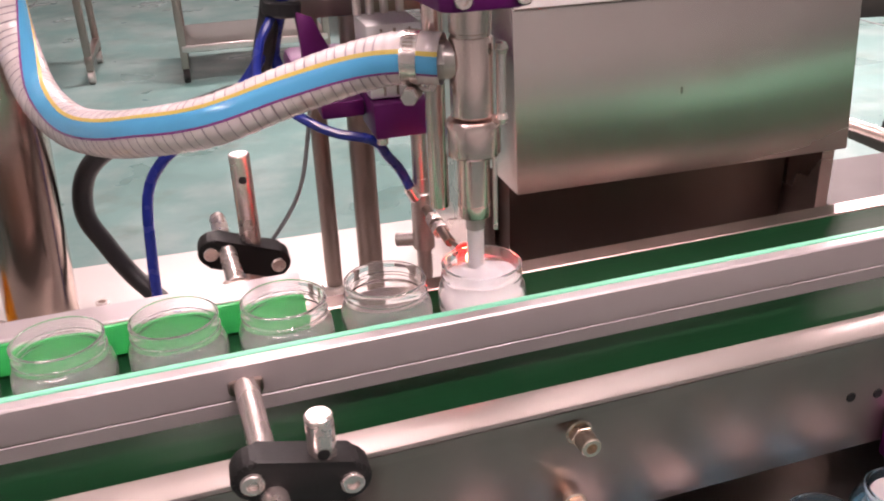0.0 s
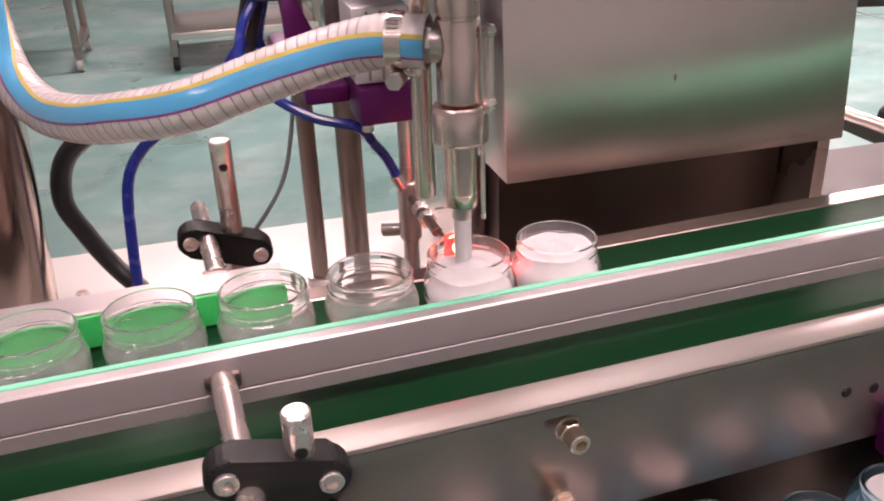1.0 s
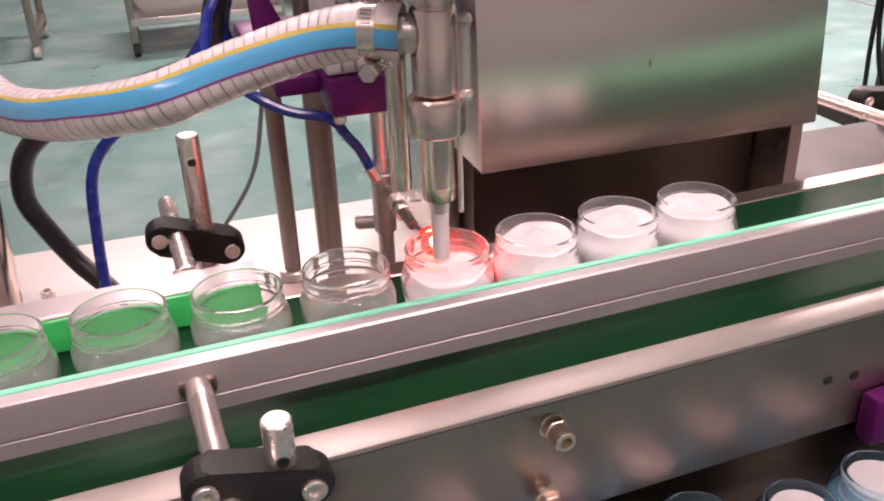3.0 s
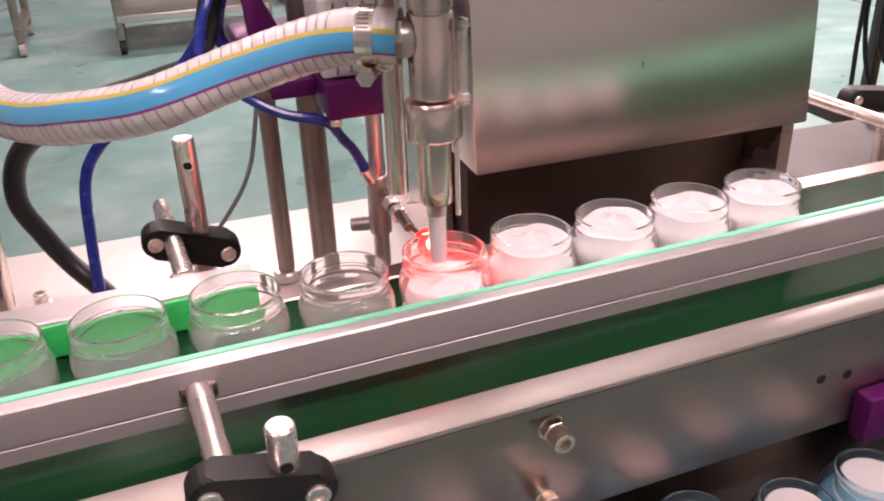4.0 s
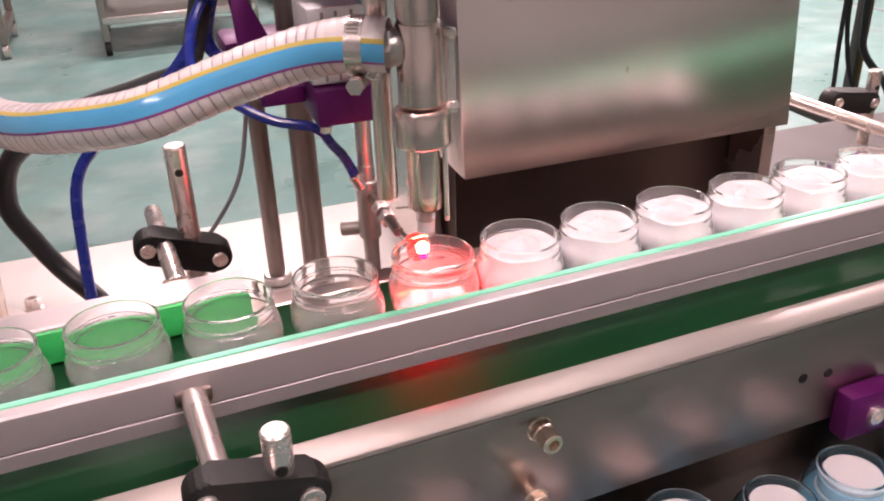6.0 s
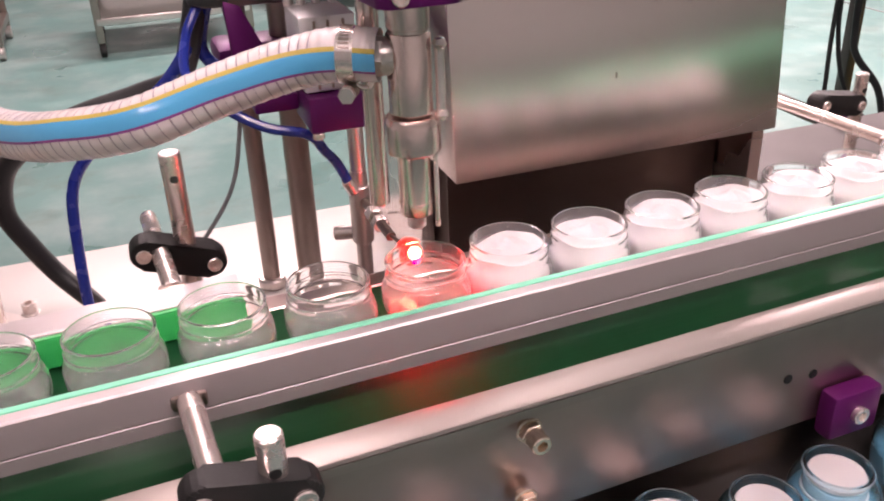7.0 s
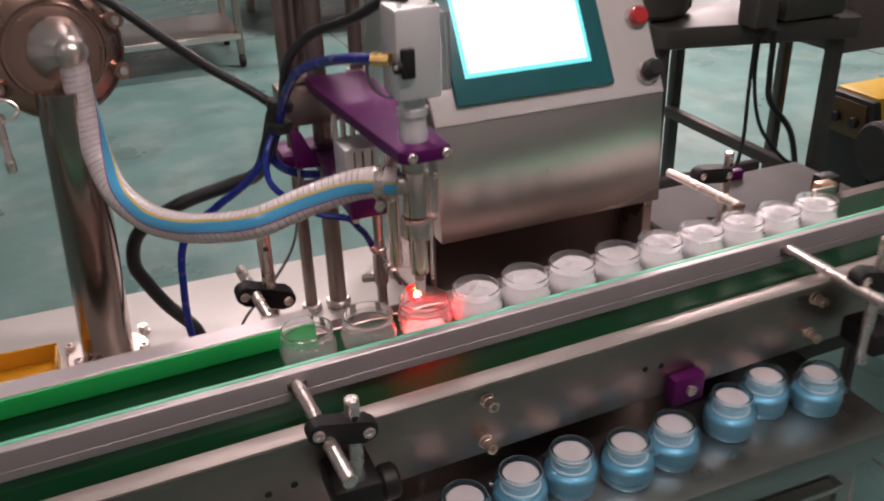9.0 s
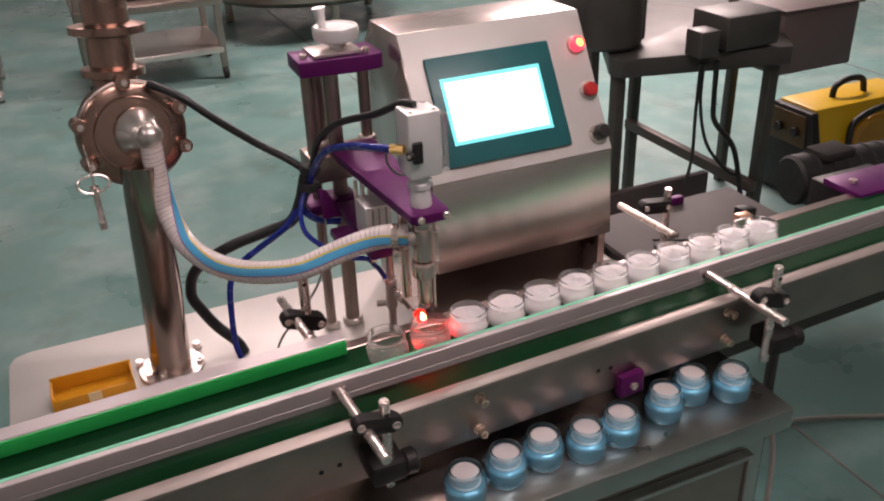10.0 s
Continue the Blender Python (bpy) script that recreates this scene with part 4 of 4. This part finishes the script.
def blue_jar(x, y, turn, lab):
    t = thing("blue_jar", (x, y, SHELF), lab, "jar", "blue jars on the ledge")
    M = Matrix.Translation((x, y, SHELF))
    part("base", lathe([(0, 0.0), (0.0238, 0.0), (0.025, 0.0008), (0.0256, 0.0028), (0.0259, 0.0075), (0.0254, 0.0082), (0.0254, 0.0088), (0.0264, 0.0095), (0.0269, 0.0215), (0.0255, 0.0242), (0.0232, 0.0262), (0.0200, 0.0272), (0.0, 0.0272)], 44, M), BLUEJAR, t, "pearly blue inner body")
    part("silver_band", lathe([(0.0, 0.0273), (0.0196, 0.0273), (0.02, 0.0281), (0.0196, 0.0292), (0.0, 0.0292)], 44, M), ALUW, t, "thin silver band")
    part("inner_cup", lathe([(0.0, 0.0294), (0.0184, 0.0294), (0.0186, 0.036), (0.0182, 0.0372), (0.0, 0.0372)], 40, M), CUPM, t, "pale blue inner cup")
    part("cream", lathe([(0, 0.0373), (0.0166, 0.0373), (0.0172, 0.0379), (0.0172, 0.0405), (0.0166, 0.0412), (0.011, 0.0419), (0.004, 0.0426), (0.0, 0.0427)], 40, M), CREAM, t, "white face cream")
    out = [(0.0272, 0.0217), (0.0275, 0.0228), (0.0275, 0.0255), (0.0270, 0.0298), (0.0255, 0.0345), (0.0232, 0.039), (0.0212, 0.042), (0.0205, 0.0436), (0.0203, 0.0456), (0.0197, 0.0462)]
    g = part("glass_shell", lathe(out + [(r - 0.0010, z) for r, z in out[::-1]], 48, M), BLUEGLASS, t, "clear outer shell with a domed shoulder")
    g.visible_shadow = False
    part("neck_ring", lathe([(0.0204, 0.0437), (0.0211, 0.0443), (0.0211, 0.0449), (0.0204, 0.0455)], 40, M), BLUEGLASS, t)
    p = M @ Vector((0.0272 * math.cos(turn), 0.0272 * math.sin(turn), 0.026))
    part("tab", lathe([(0, 0), (0.0025, 0.0005), (0.003, 0.002), (0.002, 0.0035), (0, 0.004)], 14, along(p - Vector((0, 0, 0.002)), (0, 0, 1))), BLUEGLASS, t, "small clear tab")


for x, y, a in ((0.168, 0.343, -0.4), (0.229, 0.352, 2.6), (0.2875, 0.359, 2.2), (0.3455, 0.348, -0.3), (0.4025, 0.3535, -0.35), (0.484, 0.367, 1.7), (0.541, 0.383, 2.0), (0.5965, 0.362, -0.8)):
    blue_jar(x, y, a, "pearly blue jar in a clear shell filled with white cream")


# ---- right end of the line ----
def eye_sensor():
    t = thing("photo_eye", (0.79, 0.6, 0.76), "small photo eye on a steel bracket", "sensor")
    part("bracket", box(0.765, 0.80, 0.575, 0.58, 0.76, 0.815, 0.001), SATIN, t)
    part("bracket_foot", box(0.765, 0.80, 0.58, 0.62, 0.76, 0.764, 0.001), SATIN, t)
    part("eye_body", box(0.785, 0.812, 0.583, 0.603, 0.785, 0.814, 0.003), mat("copper coloured body", (0.75, 0.42, 0.3), 0.3, 0.9, 0.1, 60), t, "amber sensor body")
    part("eye_lens", rod((0.80, 0.582, 0.803), (0.80, 0.5795, 0.803), 0.006, 16), SATIN, t)
    part("eye_back", box(0.808, 0.838, 0.6035, 0.628, 0.775, 0.812, 0.004), BLACK, t, "black sensor housing")
    part("lead", tube([(0.80, 0.6, 0.79), (0.80, 0.63, 0.75), (0.78, 0.7, 0.72), (0.75, 0.76, 0.70)], 0.0025, 8), RUBBER, t)


eye_sensor()


def back_shelf():
    t = thing("steel_shelf", (0.83, 0.75, 0.0), "mauve grey steel shelf on legs behind the conveyor", "shelf")
    part("shelf_plate", box(0.668, 1.03, 0.66, 0.885, 0.69, 0.70, 0.002), SHELFM, t)
    for x in (0.69, 1.01):
        for y in (0.675, 0.825):
            part("leg", box(x - 0.008, x + 0.008, y - 0.008, y + 0.008, 0.0, 0.69, 0.001), SHELFM, t)
    solo("terminal_block", box(0.870, 0.898, 0.861, 0.875, 0.70, 0.716, 0.002), PURPLE, "small purple block on the grey shelf", "terminal block", loc=(0.884, 0.861, 0.70))


back_shelf()


# ---- things behind ----
def workbench():
    t = thing("steel_workbench", (1.55, 1.75, 0), "dark welded steel bench carrying machinery", "workbench")
    for x, y in ((1.285, 1.66), (1.745, 1.54), (1.62, 2.3), (2.15, 2.15)):
        part("leg", box(x - 0.017, x + 0.017, y - 0.017, y + 0.017, 0, 0.70, 0.003), BENCHM, t)
    part("apron", prism([(1.25, 1.64), (1.26, 1.61), (1.76, 1.48), (2.2, 2.12), (1.62, 2.34), (1.25, 1.66)], Matrix.Translation((0, 0, 0.70)), 0.055, 0.006), BENCHM, t)
    part("brace", box(1.705, 1.735, 1.52, 2.2, 0.285, 0.32, 0.003), mat("brown painted steel", (0.09, 0.07, 0.06), 0.45, 0.3, 0.3, 12), t, "dark steel cross brace")
    part("kick_panel", box(1.2, 1.634, 1.63, 1.655, 0.0, 0.331, 0.003), mat("mauve grey painted panel", (0.075, 0.06, 0.06), 0.5, 0.2, 0.3, 8), t, "dark mauve lower panel")
    part("leg", box(1.725, 1.76, 2.185, 2.22, 0, 0.70, 0.004), BENCHM, t)
    part("cover", box(1.83, 2.13, 1.6, 1.86, 0.62, 0.815, 0.008), GREYBOX, t, "mauve grey sheet steel cover")
    part("cover_top", box(1.82, 2.14, 1.59, 2.0, 0.816, 0.823, 0.002), GREYBOX, t)
    part("junction_box", box(1.44, 1.505, 1.5, 1.57, 0.755, 0.83, 0.005), mat("dark grey enamel", (0.07, 0.065, 0.06), 0.4, 0.1, 0.15, 20), t, "grey junction box")
    part("gearbox", box(1.53, 1.72, 1.50, 1.66, 0.762, 0.86, 0.01), BENCHM, t)
    part("gearbox", rod((1.3, 1.75, 0.762), (1.3, 1.75, 1.05), 0.1, 28), BENCHM, t, "dark round drive housing")
    part("gearbox", box(1.1, 1.42, 1.72, 2.0, 0.762, 0.92, 0.015), BENCHM, t)


workbench()
for pts, r in (([(1.445, 1.5, 0.74), (1.445, 1.5, 0.6), (1.44, 1.49, 0.48), (1.41, 1.47, 0.4)], 0.005),
               ([(1.455, 1.5, 0.74), (1.46, 1.5, 0.62), (1.49, 1.49, 0.5), (1.56, 1.47, 0.41), (1.6, 1.46, 0.39)], 0.005),
               ([(1.51, 1.51, 0.74), (1.515, 1.51, 0.62), (1.52, 1.5, 0.56), (1.58, 1.48, 0.48), (1.60, 1.46, 0.38), (1.61, 1.44, 0.3), (1.66, 1.4, 0.2)], 0.008)):
    cable("hanging_cable", pts, r, RUBBER, "black cable hanging from the junction box")


def welder():
    t = thing("welding_machine", (2.45, 1.9, 0.0), "yellow and black portable welding machine on the floor", "welding machine")
    M = Matrix(((0, 0, 1, 2.29), (1, 0, 0, 0), (0, 1, 0, 0), (0, 0, 0, 1)))
    part("case", prism([(1.82, 0.03), (1.80, 0.2), (1.845, 0.36), (2.03, 0.36), (2.06, 0.2), (2.05, 0.03)], M, 0.5, 0.012), YELLOW, t, "yellow enamelled case")
    part("front_cover", prism([(1.81, 0.02), (1.79, 0.2), (1.835, 0.352), (2.03, 0.352), (2.06, 0.2), (2.05, 0.02)], Matrix.Translation((-0.03, 0, 0)) @ M, 0.035, 0.008), BLACK, t, "black plastic front")
    part("control_plate", prism([(1.84, 0.215), (1.855, 0.335), (2.02, 0.335), (2.035, 0.215)], Matrix.Translation((-0.036, 0, 0)) @ M, 0.004, 0.001), mat("brown amber plate", (0.08, 0.04, 0.01), 0.4, 0.0, 0.3, 20), t, "amber brown control plate")
    for y in (1.89, 1.97):
        part("dial", rod((2.254, y, 0.27), (2.235, y, 0.27), 0.018, 18), BLACK, t)
    part("side_vent", rod((2.56, 1.815, 0.2), (2.56, 1.79, 0.2), 0.115, 36), mat("amber moulded vent", (0.36, 0.17, 0.01), 0.45, 0.0, 0.15, 20), t, "round moulded vent")
    part("lower_skirt", box(2.27, 2.82, 1.785, 2.07, 0.0, 0.11, 0.01), BLACK, t)
    part("handle", tube([(2.45, 1.93, 0.355), (2.46, 1.93, 0.40), (2.52, 1.93, 0.42), (2.59, 1.93, 0.41), (2.61, 1.93, 0.355)], 0.012, 12), BLACK, t, "black carrying handle")
    part("edge_strip", tube([(2.43, 1.80, 0.05), (2.42, 1.79, 0.2), (2.44, 1.80, 0.3), (2.55, 1.79, 0.345), (2.7, 1.79, 0.34)], 0.012, 10), BLACK, t)


welder()


def drive_unit():
    t = thing("conveyor_motor", (1.12, 0.73, 0.75), "black motor with a purple bracket on the conveyor", "motor")
    part("motor_body", rod((1.08, 0.775, 0.745), (1.36, 0.735, 0.745), 0.05, 32, chamfer=0.006), BLACK, t)
    for k in range(7):
        q = 0.14 + 0.11 * k
        a = Vector((1.08, 0.775, 0.745)).lerp(Vector((1.36, 0.735, 0.745)), q)
        part("cooling_fin", rod(a, a + Vector((0.006, -0.001, 0)), 0.053, 28, chamfer=0.001), BLACK, t)
    part("motor_box", box(1.12, 1.2, 0.73, 0.79, 0.785, 0.806, 0.008), DARK, t, "grey terminal cover")
    part("gear_head", box(1.05, 1.2, 0.6, 0.70, 0.71, 0.788, 0.008), BLACK, t)
    part("bracket", box(1.04, 1.22, 0.5725, 0.66, 0.789, 0.803, 0.003), PURPLE, t, "purple bracket")
    for x in (1.07, 1.16):
        cap_screw(t, (x, 0.62, 0.803), (0, 0, 1), 0.007, 0.006)


drive_unit()


def tank(x, y, r, z0, z1, label):
    t = thing("steel_tank", (x, y, 0), label, "tank", "background tanks")
    part("shell", lathe([(0, z0 - 0.12), (r * 0.5, z0 - 0.1), (r * 0.9, z0 - 0.04), (r, z0), (r, z1), (0, z1)], 48, Matrix.Translation((x, y, 0))), DULL, t)
    for k in range(3):
        a = 2.1 * k + 0.5
        part("leg", rod((x + 0.8 * r * math.cos(a), y + 0.8 * r * math.sin(a), 0), (x + 0.8 * r * math.cos(a), y + 0.8 * r * math.sin(a), z0), 0.03, 14), DULL, t)


tank(1.5, 5.7, 0.75, 0.28, 1.9, "large dark steel mixing tank on legs")


def kettle(x, y):
    """A cone-bottomed kettle on a wheeled frame."""
    t = thing("mixing_kettle", (x, y, 0), "dark brown steel mixing kettle on a wheeled frame", "kettle")
    part("shell", lathe([(0, 0.3), (0.05, 0.3), (0.07, 0.36), (0.4, 0.58), (0.43, 0.62), (0.43, 1.7), (0, 1.7)], 40, Matrix.Translation((x, y, 0))), DULL, t, "dull steel cone-bottomed shell")
    part("outlet_pipe", tube([(x, y, 0.32), (x, y - 0.02, 0.22), (x + 0.08, y - 0.16, 0.2), (x + 0.14, y - 0.3, 0.2)], 0.035, 16), SATIN, t, "bright outlet pipe")
    part("rim", lathe([(0.43, 0.98), (0.455, 0.98), (0.455, 1.02), (0.43, 1.02)], 40, Matrix.Translation((x, y, 0))), SATIN, t)
    for sx in (-0.43, 0.43):
        part("side_rail", box(x + sx - 0.02, x + sx + 0.02, y - 0.27, y + 0.27, 0.1, 0.14, 0.004), DULL, t)
        for sy in (-0.25, 0.25):
            leg = part("leg", box(x + sx - 0.018, x + sx + 0.018, y + sy - 0.018, y + sy + 0.018, 0.07, 0.75, 0.003), DULL, t)
            part("castor", rod((x + sx - 0.016, y + sy, 0.035), (x + sx + 0.016, y + sy, 0.035), 0.035, 16), SATIN, leg)
    for sy in (-0.25, 0.25):
        part("cross_rail", box(x - 0.409, x + 0.409, y + sy - 0.015, y + sy + 0.015, 0.55, 0.585, 0.004), DULL, t)


kettle(-0.95, 5.05)


def trolley():
    t = thing("steel_trolley", (0.3, 4.9, 0), "low stainless trolley on castors with a bright lower tray", "trolley")
    part("tray", box(-0.08, 0.7, 4.58, 5.2, 0.42, 0.47, 0.01), DULL, t)
    part("lower_tray", box(-0.06, 0.68, 4.6, 5.18, 0.15, 0.19, 0.01), SATIN, t, "bright steel lower tray")
    for x in (-0.05, 0.67):
        for y in (4.62, 5.15):
            l = part("leg", box(x - 0.018, x + 0.018, y - 0.018, y + 0.018, 0.07, 0.85, 0.003), DULL, t)
            part("castor", rod((x - 0.015, y, 0.035), (x + 0.015, y, 0.035), 0.035, 16), BLACK, l)
    part("machine", box(0.02, 0.5, 4.72, 5.1, 0.471, 0.8, 0.02), DULL, t, "dull steel machine on the trolley")


trolley()
for pts, r in (([(0.75, 0.62, 0.0), (0.95, 0.75, 0.012), (1.25, 0.86, 0.012), (1.7, 0.7, 0.008), (2.3, 0.55, 0.008)], 0.006),
               ([(0.72, 0.5, 0.3), (0.8, 0.52, 0.5), (0.86, 0.5, 0.35), (0.8, 0.45, 0.05), (0.95, 0.6, 0.01), (1.3, 0.5, 0.01), (1.9, 0.6, 0.01)], 0.005)):
    cable("floor_cord", pts, r, WHITEPL, "pale cord lying on the teal floor")


# ---- what moves ----
def motions():
    for k, j in enumerate(jars):
        dy = 0.0012 * math.sin(k * 2.3)

        def stand(n):
            """Jar k after n advances; the empty ones wait a little apart."""
            along_line = (n - k) * PITCH - 0.0037 * max(0, k - n)
            x, y = on_line(NX + 0.003 + along_line, NY - 0.004 + dy)
            return pose(x, y, BELT, 0, 0, k * 37 % 80)

        rows = [(0.0, stand(0))]
        for i, s in enumerate(ADVANCE):
            rows += [(s, stand(i)), (s + GLIDE, stand(i + 1))]
        rows.append((10.0, rows[-1][1]))
        walk(j, rows)
        for ch in j.children:
            if ch.name.startswith("cream"):
                full, low = pose(0, 0, 0), pose(0, 0, -0.046)
                if k == 0:
                    walk(ch, [(0.0, pose(0, 0, -0.002)), (0.15, full), (10.0, full)])
                else:
                    s = ADVANCE[k - 1] if k - 1 < len(ADVANCE) else 99
                    if s + 0.9 > 10.0:
                        walk(ch, [(0.0, low), (10.0, low)])
                    else:
                        walk(ch, [(0.0, low), (s + 0.46, low), (s + 0.5, pose(0, 0, -0.03)), (s + 0.82, full), (10.0, full)])
    up, down = pose(NX, NY, 0.8565), pose(NX, NY, 0.8265)
    mid = pose(NX, NY, 0.8325)
    thick = [(0.0, down), (0.1, down), (0.22, up)]
    thin = [(0.0, mid), (0.3, mid), (0.36, up)]
    for s in ADVANCE:
        if s + 0.9 > 10:
            break
        thick += [(s + 0.46, up), (s + 0.55, down), (s + 0.78, down), (s + 0.88, up)]
        thin += [(s + 0.7, up), (s + 0.78, mid), (s + 0.96, mid), (s + 1.01, up)]
    walk(stream_t, thick + [(10.0, up)])
    walk(tail_t, thin + [(10.0, up)])


motions()
